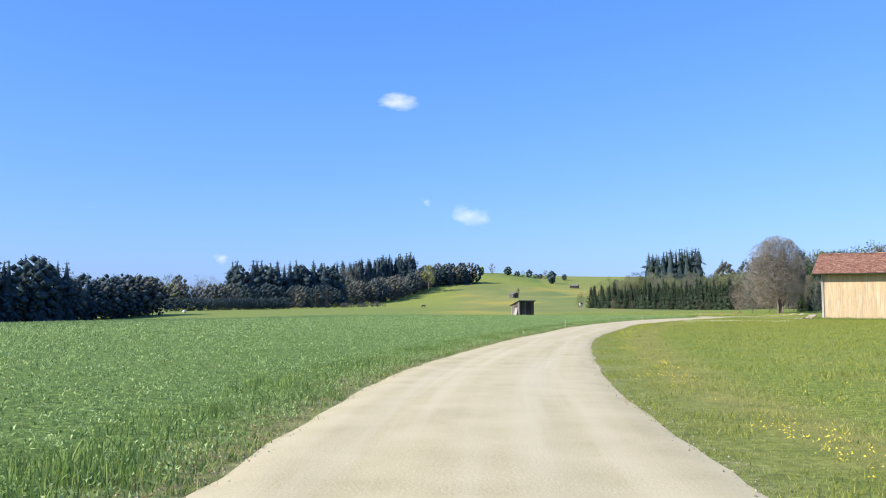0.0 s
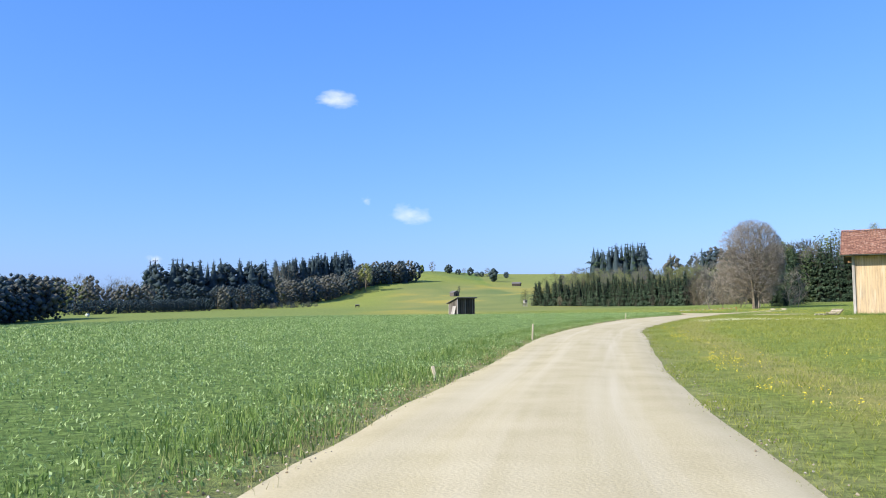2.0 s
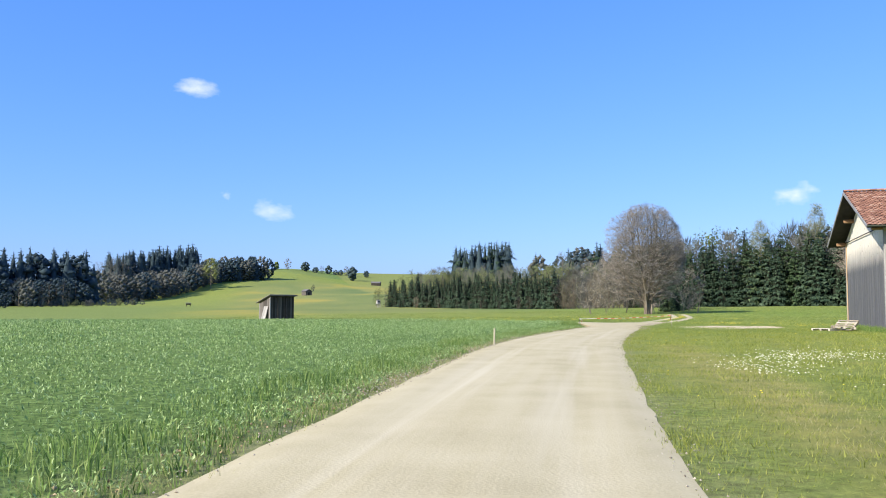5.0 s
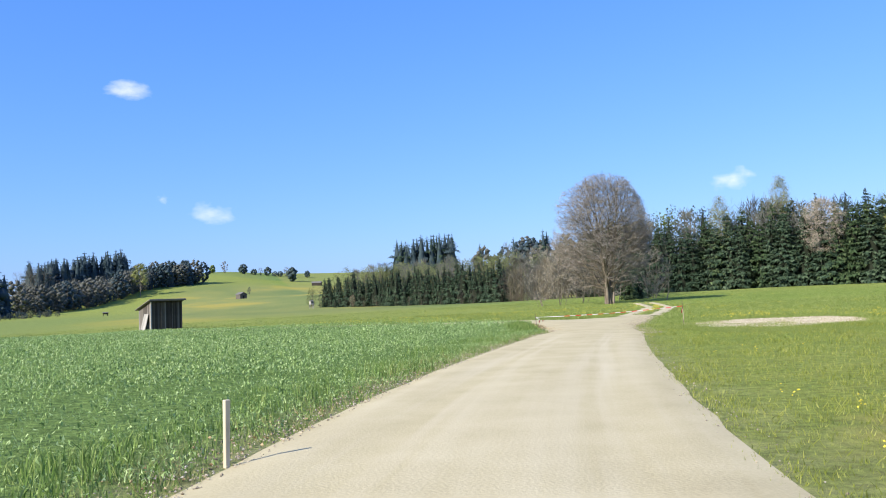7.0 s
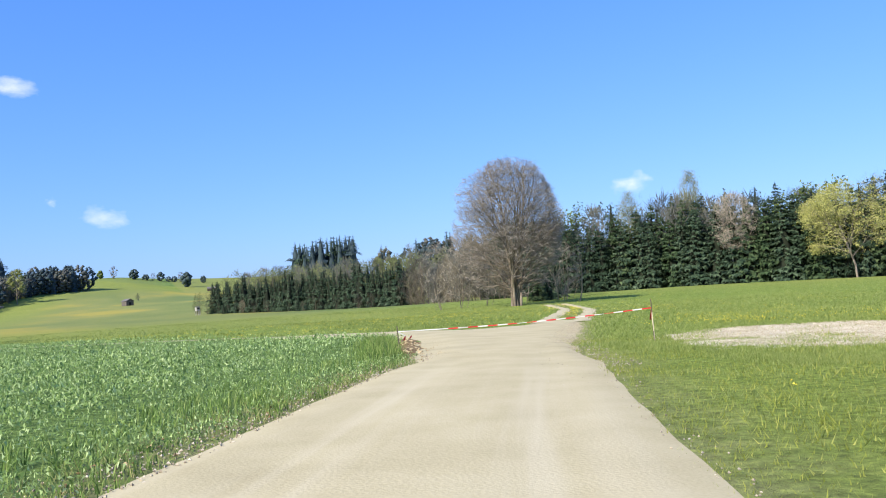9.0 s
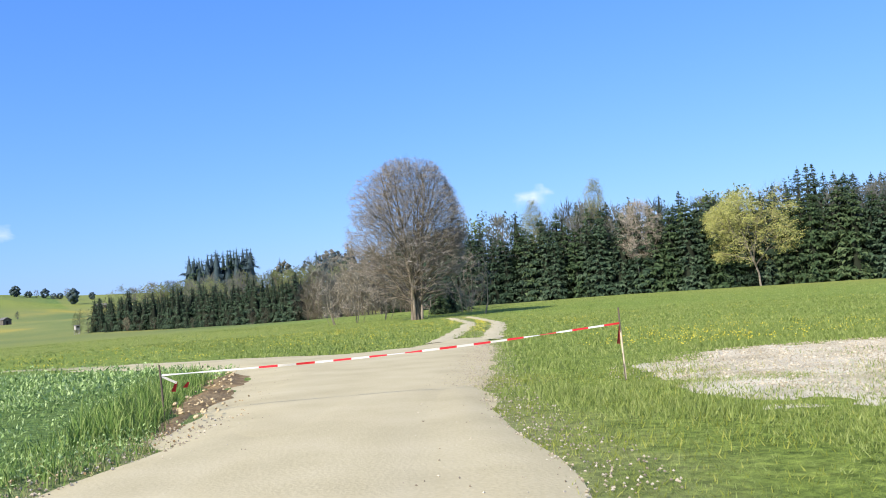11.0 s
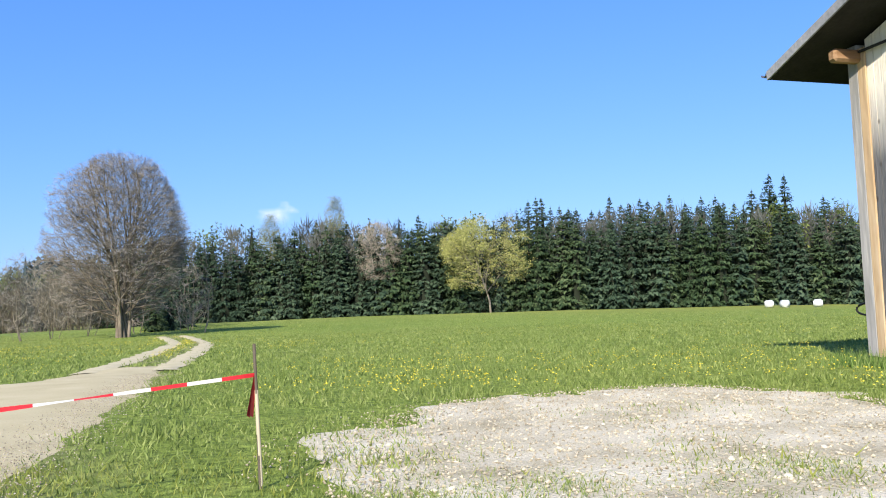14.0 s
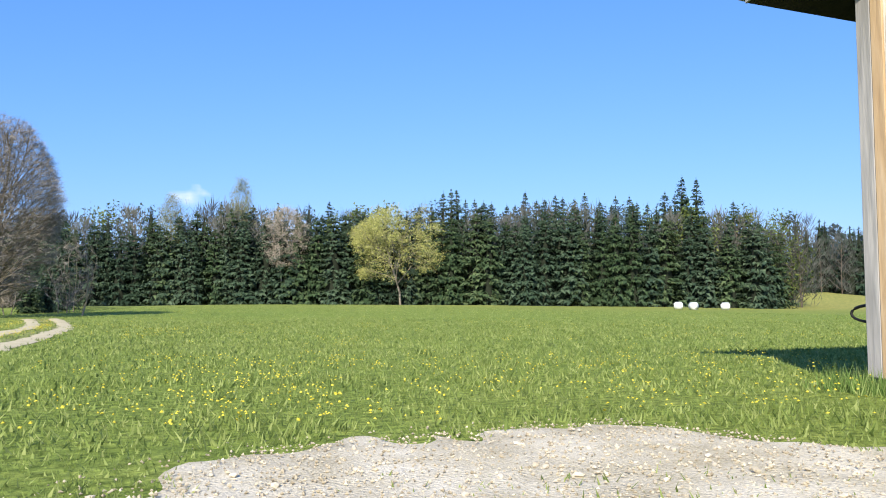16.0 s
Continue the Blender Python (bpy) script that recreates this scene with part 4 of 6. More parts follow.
def crown_tree(h, rad, seed, stems, low, branches, subs, thick=0.2, centre=0.56, inner=0.25, uneven=0.08):
    """Stems, and limbs that fork their way towards points spread through a rounded crown."""
    random.seed(seed)
    lobes = [rnd(0.82, 1.1) for k in range(11)]
    n = len(stems) * branches * subs // 2
    goals = []
    while len(goals) < n:
        a, w = rnd(0, math.tau), rnd(-1, 1)
        k = a / math.tau * 11
        lobe = lobes[int(k) % 11] * (1 - k % 1) + lobes[(int(k) + 1) % 11] * (k % 1)
        lobe *= 0.94 + uneven * math.sin(3 * a + seed) * math.cos(5 * w + seed) + uneven * 0.6 * math.sin(5 * a - 7 * w)
        ring = math.sqrt(max(0.0, 1 - w * w)) * rad * lobe
        depth = 1 - (1 - inner) * random.random() ** 1.6
        goals.append((math.cos(a) * ring * depth, math.sin(a) * ring * depth, h * centre + w * (0.86 + 0.14 * depth) * h * (1 - centre if w > 0 else centre - low)))
    node, parent, run = [], [], []
    for sx, sy, top in stems:
        last = 0 if node else -1
        bend = (rnd(-0.5, 0.5), rnd(-0.5, 0.5))
        for i in range(9):
            f = i / 8
            q = (sx * (1 + 2.2 * f) + bend[0] * math.sin(f * 3) + rnd(-0.08, 0.08), sy * (1 + 2.2 * f) + bend[1] * math.sin(f * 3) + rnd(-0.08, 0.08), -0.3 + (h * top * 0.8 + 0.3) * f)
            node.append(q), parent.append(last), run.append(q[2])
            last = len(node) - 1
    first = len(node)
    pts = np.zeros((first + 2 * n, 3))
    path = np.zeros(first + 2 * n)
    pts[:first], path[:first] = node, run
    count = first
    foot = np.array((0, 0, h * low * 0.7))
    goals = np.array(goals)
    for g in goals[np.argsort(np.linalg.norm(goals - foot, axis=1))]:
        d = g - pts[:count]
        far = np.linalg.norm(d, axis=1)
        cost = far + 0.9 * np.clip(pts[:count, 2] - g[2] + far * 0.25, 0, None) + 0.10 * path[:count] + 99 * (pts[:count, 2] < h * low * 0.75)
        i = int(np.argmin(cost))
        m = pts[i] * 0.5 + g * 0.5 + np.array((rnd(-1, 1), rnd(-1, 1), rnd(-0.6, 0.2))) * far[i] * 0.12
        pts[count], pts[count + 1] = m, g
        path[count], path[count + 1] = path[i] + far[i] * 0.5, path[i] + far[i]
        parent += [i, count]
        count += 2
    load = np.ones(count)
    for i in range(count - 1, -1, -1):
        if parent[i] >= 0:
            load[parent[i]] += load[i]
    size = 0.009 * load ** 0.6
    size *= thick / size[1:first].max()
    size[0] = thick
    size = np.maximum(size, 0.007)
    geo, tips = Geo(), []
    for i in range(count):
        p = parent[i]
        if p < 0:
            continue
        u, v = Vector(pts[p]), Vector(pts[i])
        base = min(size[p], size[i] * 1.5)
        geo.tube([u, v], [base, size[i]], 7 if base > 0.09 else 5 if base > 0.04 else 3)
        if i >= first:
            tips.append((v, (v - u).normalized()))
    return geo, tips


def tree_thing(name, trunk, crown, bark, leaf, label, category="tree", group="", smooth_trunk=True):
    ob = tagged(new(name), label, category, group)
    part("trunk", trunk.mesh("trunk", [bark], smooth_trunk), ob)
    part("crown", crown.mesh("crown", leaf if isinstance(leaf, list) else [leaf], True), ob)
    return ob


def at_ground(x, y, turn=0.0, size=1.0, tall=None, sink=0.1):
    return Matrix.Translation((x, y, float(ground_z(x, y)) - sink)) @ Matrix.Rotation(turn, 4, "Z") @ Matrix.Diagonal((size, size, tall or size, 1))


def put_copy(ob, m):
    c = copy_thing(ob, m)
    c.matrix_basis = m
    return c


# the row of spruces at the wood's edge
random.seed(11)
EDGE_A, EDGE_B = np.array((116.0, 287.0)), np.array((213.0, 163.0))
EDGE_D = (EDGE_B - EDGE_A) / np.linalg.norm(EDGE_B - EDGE_A)
EDGE_N = np.array((-EDGE_D[1], EDGE_D[0])) * (1 if (-EDGE_D[1] * (EDGE_A[0] - 40) + EDGE_D[0] * (EDGE_A[1] - 115)) > 0 else -1)
spruce_kinds = []
for k in range(5):
    tr, cr = spruce_geo(18, rnd(0.175, 0.205), 40 + k, blunt=rnd(0.48, 0.62))
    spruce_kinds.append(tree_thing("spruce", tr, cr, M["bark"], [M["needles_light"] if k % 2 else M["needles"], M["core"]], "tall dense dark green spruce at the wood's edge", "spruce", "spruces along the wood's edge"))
used = set()


def plant(kinds, x, y, h, base):
    k = random.randrange(len(kinds))
    s = h / base
    m = at_ground(x, y, rnd(0, math.tau), s * rnd(1.1, 1.65), s) @ pose(0, 0, 0, rnd(-2, 2), rnd(-2, 2), 0)
    ob = kinds[k]
    if ob.name in used:
        return put_copy(ob, m)
    used.add(ob.name)
    ob.matrix_basis = m
    return ob


length = float(np.linalg.norm(EDGE_B - EDGE_A))
for row, (gap, back, h0, h1) in enumerate(((3.3, 0, 14.5, 19.0), (3.8, 4.2, 17.0, 21))):
    s = -2.0
    while s < length - 4:
        q = EDGE_A + EDGE_D * s + EDGE_N * (back + rnd(-1.0, 1.2))
        plant(spruce_kinds, q[0], q[1], rnd(h0, h1) * (0.9 + 0.12 * s / length) * (1 - 0.2 * float(smooth(length - 16, length - 4, s))), 18)
        s += gap * rnd(0.55, 1.45)
# taller spruces that stand out behind the row
tall_kinds = []
for k in range(3):
    tr, cr = spruce_geo(25, rnd(0.15, 0.175), 140 + k, bare=0.5)
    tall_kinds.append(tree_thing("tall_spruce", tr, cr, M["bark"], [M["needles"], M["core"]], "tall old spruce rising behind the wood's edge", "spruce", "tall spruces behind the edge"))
for s, back, h in ((40, 12, 22), (47, 13, 21.5), (62, 12, 22), (138.5, 20, 28.5), (142.5, 22, 28.5), (148.5, 14, 22.5)):
    q = EDGE_A + EDGE_D * s + EDGE_N * back
    plant(tall_kinds, q[0], q[1], h, 25)
s = 82.0
while s < 141:
    q = EDGE_A + EDGE_D * s + EDGE_N * rnd(13, 21)
    plant(tall_kinds, q[0], q[1], rnd(21.5, 25.5), 25)
    s += rnd(1.6, 2.9)


def open_tree(name, seed, h, rad, stems, low, branches, subs, twig_n, leaves, leaf, bark, label, category="tree", thick=0.2, centre=0.56, leaf_size=0.2, reach=0.5, group="", twig_len=0.8, twig_wide=0.013, twig_mat="twig", wild=0.9):
    geo, tips = crown_tree(h, rad, seed, stems, low, branches, subs, thick, centre)
    crown = Geo()
    twigs(crown, tips, twig_n, twig_len, twig_wide, wild)
    sprays(crown, tips, leaves, leaf_size, reach, 1)
    return tree_thing(name, geo, crown, bark, [M[twig_mat], leaf], label, category, group)


geo, tips = grown_tree(18.1, 6.8, 5, 9, 0.105, 0.02, 4, (9, 5, 3, 2), 0.19, 0.56, 0.95, 0.02, 0.12, 0.83, 1.85, (-0.4, 0.2), 0.055, 28)
crown = Geo()
twigs(crown, tips, 6, 0.62, 0.011, 1.6)
tree_thing("bare_tree", geo, crown, M["bark_mid"], M["twig"], "large leafless multi-stemmed tree with greyish brown twigs").matrix_basis = at_ground(73.1, 193.2)
geo, tips = grown_tree(19.6, 10.2, 27, 1, 0.0, 0.14, 4, (17, 6, 4, 3), 0.3, 0.52, 1.15, -0.015, 0.26, 0.68)
crown = Geo()
twigs(crown, tips, 1, 0.6, 0.013, 1.0)
sprays(crown, tips, 6, 0.24, 0.34, 1, 0.5)
tree_thing("flowering_tree", geo, crown, M["bark_pale"], [M["twig_pale"], M["leaf_yellow"]], "yellow-green flowering maple before the dark spruces").matrix_basis = at_ground(159.6, 221.5, 0.5)
open_tree("pale_tree", 23, 19.2, 5.2, ((-0.45, 0.3, 0.95), (0.45, -0.3, 0.9)), 0.36, 60, 8, 9, 17, M["blossom"], M["bark_light"], "pale budding cherry with two light trunks", wild=1.5, twig_mat="twig_pale", thick=0.17, centre=0.7, leaf_size=0.14, reach=0.5).matrix_basis = at_ground(149.5, 242.0, 0.2)
open_tree("poplar", 29, 26.0, 3.2, ((0, 0, 0.97),), 0.2, 110, 8, 5, 20, M["leaf_pale"], M["bark_pale"], "tall narrow poplar with thin new leaves behind the spruces", thick=0.22, centre=0.6, leaf_size=0.2, reach=0.5).matrix_basis = at_ground(150, 256.5)
open_tree("poplar", 35, 22.5, 3.0, ((0, 0, 0.97),), 0.2, 90, 8, 5, 20, M["leaf_pale"], M["bark_pale"], "slim poplar with thin new leaves behind the spruces", thick=0.2, centre=0.6, leaf_size=0.2, reach=0.5).matrix_basis = at_ground(140, 266)
open_tree("young_tree", 31, 8.6, 1.9, ((0, 0, 0.97),), 0.35, 20, 5, 4, 3, M["bud"], M["bark_pale"], "slender young tree with a pale stem", thick=0.08, centre=0.62, leaf_size=0.08, reach=0.3, twig_len=0.5).matrix_basis = at_ground(81.3, 192.4)
for k, (x, y, h, w) in enumerate(((80.5, 206, 9.5, 3.6), (67.5, 203, 9.0, 3.2), (86.5, 205, 8, 3.0), (90.5, 211, 9, 3.2), (76.5, 209, 10.5, 3.6), (71, 205, 9.5, 3.2))):
    open_tree("bare_shrub", 60 + k, h, w, ((0, 0, 0.95), (0.7, 0.3, 0.85), (-0.6, 0.5, 0.9)), 0.1, 13, 7, 6, 1, M["bud"], M["bark_pale"], "tangled leafless brown shrub", "shrub", 0.06, 0.52, 0.09, 0.4, "shrubs by the great tree", 0.7, twig_wide=0.01).matrix_basis = at_ground(x, y, k)
for k, (x, y, h) in enumerate(((87.5, 211, 7), (91, 216, 9), (84.5, 209.5, 5.5), (96, 224, 12), (101, 236, 14), (106, 248, 15), (110, 260, 16), (113, 272, 16))):
    plant(spruce_kinds, x, y, h, 18)


# ---------------------------------------------------------------- woods in the distance
def lod(kind, seed, fine=False):
    random.seed(seed)
    if kind == "spruce":
        t, c = spruce_geo(20, 0.215, seed, 26 if fine else 18, 0.7 if fine else 0.52, 6 if fine else 4, big=1.2 if fine else 1.7, solid=0.12 if fine else 0.14, blunt=rnd(0.55, 0.72))
    elif kind == "shrub":
        t, c = broad_geo(16, 0.5, seed, 380, 0.036, 0.02, core=0.7, full=1.3, inner=1, many=36)
    else:
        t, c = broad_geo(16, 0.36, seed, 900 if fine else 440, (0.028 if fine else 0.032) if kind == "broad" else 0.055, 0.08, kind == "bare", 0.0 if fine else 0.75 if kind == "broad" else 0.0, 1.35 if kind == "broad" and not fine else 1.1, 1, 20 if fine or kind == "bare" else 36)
    (v1, f1, _), (v2, f2, m2) = t.arrays(), c.arrays()
    return np.concatenate([v1, v2]), np.concatenate([f1, f2 + len(v1)]), np.concatenate([np.zeros(len(f1), int), m2 + 1]), 20 if kind == "spruce" else 16


LOD = {(k, fine): [lod(k, 100 + 7 * i, fine) for i in range(3)] for k in ("spruce", "broad", "shrub", "bare") for fine in (False, True)}
# materials 2, 9, 10 and 12 carry the distance haze in their colours
WOOD_MATS = [M["bark"], M["needles"], M["leaf_dark_hazed"], M["leaf_green"], M["bud"], M["needles_light"], M["leaf_yellow"], M["blossom"], M["core"], M["needles_hazed"], M["far_brown"], M["far_green"], M["far_core"]]
LOOKS = {"spruce": ("spruce", 1), "hazy": ("spruce", 9), "young": ("spruce", 1), "dark": ("broad", 2), "green": ("broad", 3), "brown": ("bare", 10), "yellow": ("broad", 6), "pale": ("bare", 7), "shrub": ("shrub", 11), "darkshrub": ("shrub", 2), "brownshrub": ("shrub", 10), "soft": ("broad", 10), "olive": ("broad", 11), "bare": ("bare", 4)}


def wood(label, trees, name="woodland", fine=False):
    """Many trees of a far wood: rows of look, x, y, height."""
    vs, fs, ms, k = [], [], [], 0
    for look_name, x, y, h in trees:
        shape, mat = LOOKS[look_name]
        v, f, which, base = random.choice(LOD[shape, fine])
        a, s = rnd(0, math.tau), h / base
        w = s * rnd(0.9, 1.25) * (1.4 if look_name in ("young", "hazy") else 1.0)
        c, d = math.cos(a) * w, math.sin(a) * w
        vs.append(np.stack([x + v[:, 0] * c - v[:, 1] * d, y + v[:, 0] * d + v[:, 1] * c, float(ground_z(x, y)) - 0.2 + v[:, 2] * s], -1))
        fs.append(f + k)
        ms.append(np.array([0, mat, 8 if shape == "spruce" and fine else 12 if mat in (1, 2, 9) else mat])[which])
        k += len(v)
    return tagged(new(name, tri_mesh(name, np.concatenate(vs), np.concatenate(fs), np.concatenate(ms), WOOD_MATS, True)), label, "trees", kind="stuff")


def rows_of(edge, depth, gap, mix, heights, grow=0.0):
    """Trees behind an edge line of the plan; depth to the left of its direction is positive."""
    line = spline(edge, gap)
    d = np.gradient(line, axis=0)
    d /= np.linalg.norm(d, axis=1)[:, None] + 1e-9
    out = []
    back = 0.0
    while abs(back) <= abs(depth):
        for p, t in zip(line, d):
            q = p + np.array((-t[1], t[0])) * (back + rnd(-0.4, 0.4) * gap) + t * rnd(-0.5, 0.5) * gap
            out.append((random.choice(mix), q[0], q[1], rnd(*heights) * (1 + grow * abs(back) / max(abs(depth), 1))))
        back += math.copysign(gap * 1.1, depth)
    return out


random.seed(77)
wood("dark mixed wood across the sown field", rows_of([(-141, 292), (-150, 262), (-165, 215), (-185, 160)], -6, 5, ["hazy", "hazy", "dark", "hazy"], (21, 26.5)) + rows_of([(-128, 345), (-133, 325), (-141, 292)], -6, 5, ["dark", "hazy", "dark", "soft"], (13, 18)) + rows_of([(-127, 345), (-134, 310), (-150, 262), (-165, 215), (-185, 160)], -4, 4.2, ["darkshrub", "darkshrub", "dark"], (8, 12)))
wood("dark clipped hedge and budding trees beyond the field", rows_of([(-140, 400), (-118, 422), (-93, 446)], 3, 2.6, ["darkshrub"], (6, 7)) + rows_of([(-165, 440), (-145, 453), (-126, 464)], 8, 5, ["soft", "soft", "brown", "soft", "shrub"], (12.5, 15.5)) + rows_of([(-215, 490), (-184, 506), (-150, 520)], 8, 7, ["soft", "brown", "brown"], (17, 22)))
wood("dark spruce wood at the foot of the hill", rows_of([(-136, 512), (-110, 526), (-86, 541), (-80, 560)], 12, 5, ["hazy", "hazy", "hazy", "hazy", "dark"], (23, 31)) + rows_of([(-127, 496), (-99, 513), (-78, 535)], 8, 5, ["darkshrub", "dark"], (11, 15)) + rows_of([(-90, 468), (-66, 490), (-47, 512)], 5, 3.2, ["shrub", "brownshrub", "darkshrub"], (1.6, 4.2)) + rows_of([(-92, 470), (-78, 486)], 1, 5, ["brown", "soft", "brown"], (9, 14)))
wood("bare and dark trees climbing the hillside", rows_of([(-82, 610), (-62, 680), (-46, 750), (-28, 812)], 14, 7.5, ["soft", "brown", "soft", "dark", "brown", "soft"], (16, 21)) + rows_of([(-106, 800), (-84, 830), (-46, 852)], 16, 5.5, ["hazy"], (27, 33)) + rows_of([(-26, 816), (0, 838), (16, 852)], 14, 6, ["dark", "hazy", "dark", "soft"], (16, 22)) + rows_of([(-82, 610), (-62, 680), (-46, 750), (-28, 812), (14, 850)], 6, 6, ["darkshrub", "brownshrub"], (8, 13)) + rows_of([(-112, 760), (-100, 775)], 6, 6, ["brown", "soft", "brown"], (27, 31)))
wood("young spruces at the corner of the far wood", rows_of([(62, 408), (74, 378), (87, 345), (99, 313)], 5.0, 2.4, ["young", "spruce", "spruce"], (8.5, 13.5)) + rows_of([(66, 396), (85, 341), (94, 316)], 0.3, 7.0, ["bare", "young", "bare"], (3, 4.5)), fine=True)
wood("budding trees over the young spruces", rows_of([(70, 412), (82, 384), (96, 350), (107, 318)], 16, 5.5, ["olive", "olive", "brown", "olive", "olive"], (13, 15), 0.1) + rows_of([(56.5, 409), (60.5, 403)], 2, 2.5, ["olive"], (6, 8.5)) + rows_of([(101, 522), (111, 517), (122, 511)], 2, 4.5, ["bare", "brown", "olive"], (11, 15)), fine=True)
wood("brown leafless scrub between the woods", rows_of([(101, 308), (98, 292), (97, 274), (103, 258)], 11, 4.5, ["brown", "bare"], (8, 12)), fine=True)
wood("mixed wood on the rise behind", rows_of([(118, 318), (114, 300), (116, 286), (124, 282)], 14, 6.0, ["brown", "soft", "spruce", "brown", "brown"], (12, 15.5), 0.2) + rows_of([(150, 470), (200, 460), (260, 430)], 20, 9, ["brown", "soft", "dark", "brown", "spruce"], (15, 20)) + rows_of([(127, 568), (142, 562), (157, 557)], 14, 4.6, ["hazy", "hazy", "spruce"], (22, 27.5)) + [("spruce", 162.5, 469.0, 20.5), ("spruce", 176.0, 464.5, 23), ("spruce", 178.5, 466.0, 22)])
q = [EDGE_A + EDGE_D * s + EDGE_N * 9 for s in (-4, 50, 100, 160)]
wood("budding broadleaf trees and spruces behind the wood's edge", rows_of([tuple(p) for p in q], 12, 5.0, ["brown", "dark", "spruce", "brown", "brown", "green", "spruce"], (17.5, 21.5), 0.1), fine=True)
wood("mixed wood beyond the end of the spruce row", rows_of([(250, 200), (264, 188), (285, 174), (318, 150), (340, 125)], 11, 5, ["spruce", "spruce", "brown", "young", "spruce"], (15, 19.5), 0.1), fine=True)
wood("spruce wood on the far hill", rows_of([(330, 130), (390, 190), (470, 215), (560, 250)], -28, 13, ["spruce", "spruce", "dark", "brown"], (17, 23)) + rows_of([(330, 128), (420, 160), (560, 150)], 34, 16, ["spruce", "spruce", "dark"], (17, 23)))
for k, (x, y, h, wide, kind) in enumerate(((24.5, 984, 8.5, 0.42, "leaf_green"), (36.5, 984, 13, 0.36, "bud"), (55.5, 983, 10.5, 0.55, "leaf_dark_hazed"), (66, 981, 6.5, 0.75, "leaf_dark_hazed"), (73, 985, 8, 0.5, "bud"), (80, 982, 9.5, 0.5, "leaf_dark_hazed"), (87, 979, 5.5, 0.8, "leaf_dark_hazed"), (93, 981, 6, 0.7, "leaf_dark_hazed"), (99, 981, 11, 0.42, "bud"), (106, 978, 6, 0.6, "leaf_dark_hazed"), (98, 906, 14.5, 0.36, "leaf_dark_hazed"), (120.5, 978, 7.5, 0.55, "leaf_dark_hazed"))):
    t, c = broad_geo(h, wide, 300 + k, 700, 0.04, 0.04, kind == "bud", 0.4 if kind == "bud" else 1.15, 1.4)
    ob = tree_thing("ridge_tree", t, c, M["bark"], M[kind], "bare slender tree on the hill's ridge" if kind == "bud" else "small round broadleaf tree on the hill's ridge", "tree", "trees on the ridge")
    ob.matrix_basis = at_ground(x, y)
t, c = broad_geo(26, 0.26, 400, 1300, 0.03, 0.34, core=0.5)
tree_thing("lone_tree", t, c, M["bark_pale"], M["leaf_pale"], "tall pale green tree before the dark hillside wood").matrix_basis = at_ground(-29.5, 768)


# ---------------------------------------------------------------- sheds and huts
def field_shed():
    """Open-sided cow shelter with a single-pitch roof, built from boards."""
    shed = tagged(new("field_shed"), "small weathered plank field shed with a tilted roof", "shed")
    w, d, hf, hb = 4.4, 4.0, 3.35, 2.45
    shell = Geo()
    shell.box((0, d - 0.05, hb / 2), (w - 0.1, 0.08, hb - 0.1))
    shell.box((0, 0.10, hf / 2), (w - 0.1, 0.05, hf - 0.15))
    wall = part("wall", shell.mesh("wall", [M["dark_wood"]]), shed)
    for x in (-w / 2, -w / 6, w / 6, w / 2):
        for y, h in ((0.0, hf), (d, hb)):
            ob = part("post", beam_mesh("post", (0.16, 0.16, h), M["post_wood"] if x < -1 else M["dark_wood"], 0.01), shed)
            ob.location = (x, y, h / 2)
    roof = part("roof", beam_mesh("roof", (w + 0.9, math.hypot(d + 1.2, hf - hb) + 0.1, 0.09), M["sheet_roof"], 0.015), shed, "thin grey felted roof")
    roof.matrix_basis = pose(0, d / 2, (hf + hb) / 2 + 0.12, -math.degrees(math.atan2(hf - hb, d)), 0, 0)
    ob = part("fascia", beam_mesh("fascia", (w + 0.86, 0.04, 0.16), M["old_wood"], 0.006), shed, "pale front edge board")
    ob.location = (0, -0.63, hf + 0.16)
    k = 0
    x = -w / 2
    while x < w / 2 - 0.05:
        bw = rnd(0.16, 0.24)
        h = hf - 0.05 - (0.0 if random.random() < 0.8 else rnd(0, 0.3))
        ob = part("board", beam_mesh("board", (bw - 0.012, 0.03, h), M["dark_wood"] if k % 5 else M["old_wood"], 0), wall)
        ob.location = (x + bw / 2, 0.05 + rnd(0, 0.012), h / 2)
        x, k = x + bw, k + 1
    for s in (-1, 1):
        y = 0.1
        while y < d:
            h = hf + (hb - hf) * y / d - 0.05
            ob = part("board", beam_mesh("board", (0.03, 0.19, h), M["old_wood"] if s < 0 and random.random() < 0.8 else M["dark_wood"], 0), wall)
            ob.location = (s * (w / 2 + 0.02), y + 0.1, h / 2)
            y += 0.21
    ob = part("leaning_panel", beam_mesh("leaning_panel", (0.06, 1.5, 2.0), M["post_wood"], 0.01), shed, "pale panel leaning on the side")
    ob.matrix_basis = pose(-w / 2 - 0.42, 1.2, 0.98, 0, 16, 0)
    return shed


field_shed().matrix_basis = at_ground(15.6, 200.6, radians(26), 0.9, 1.06, sink=0.05)


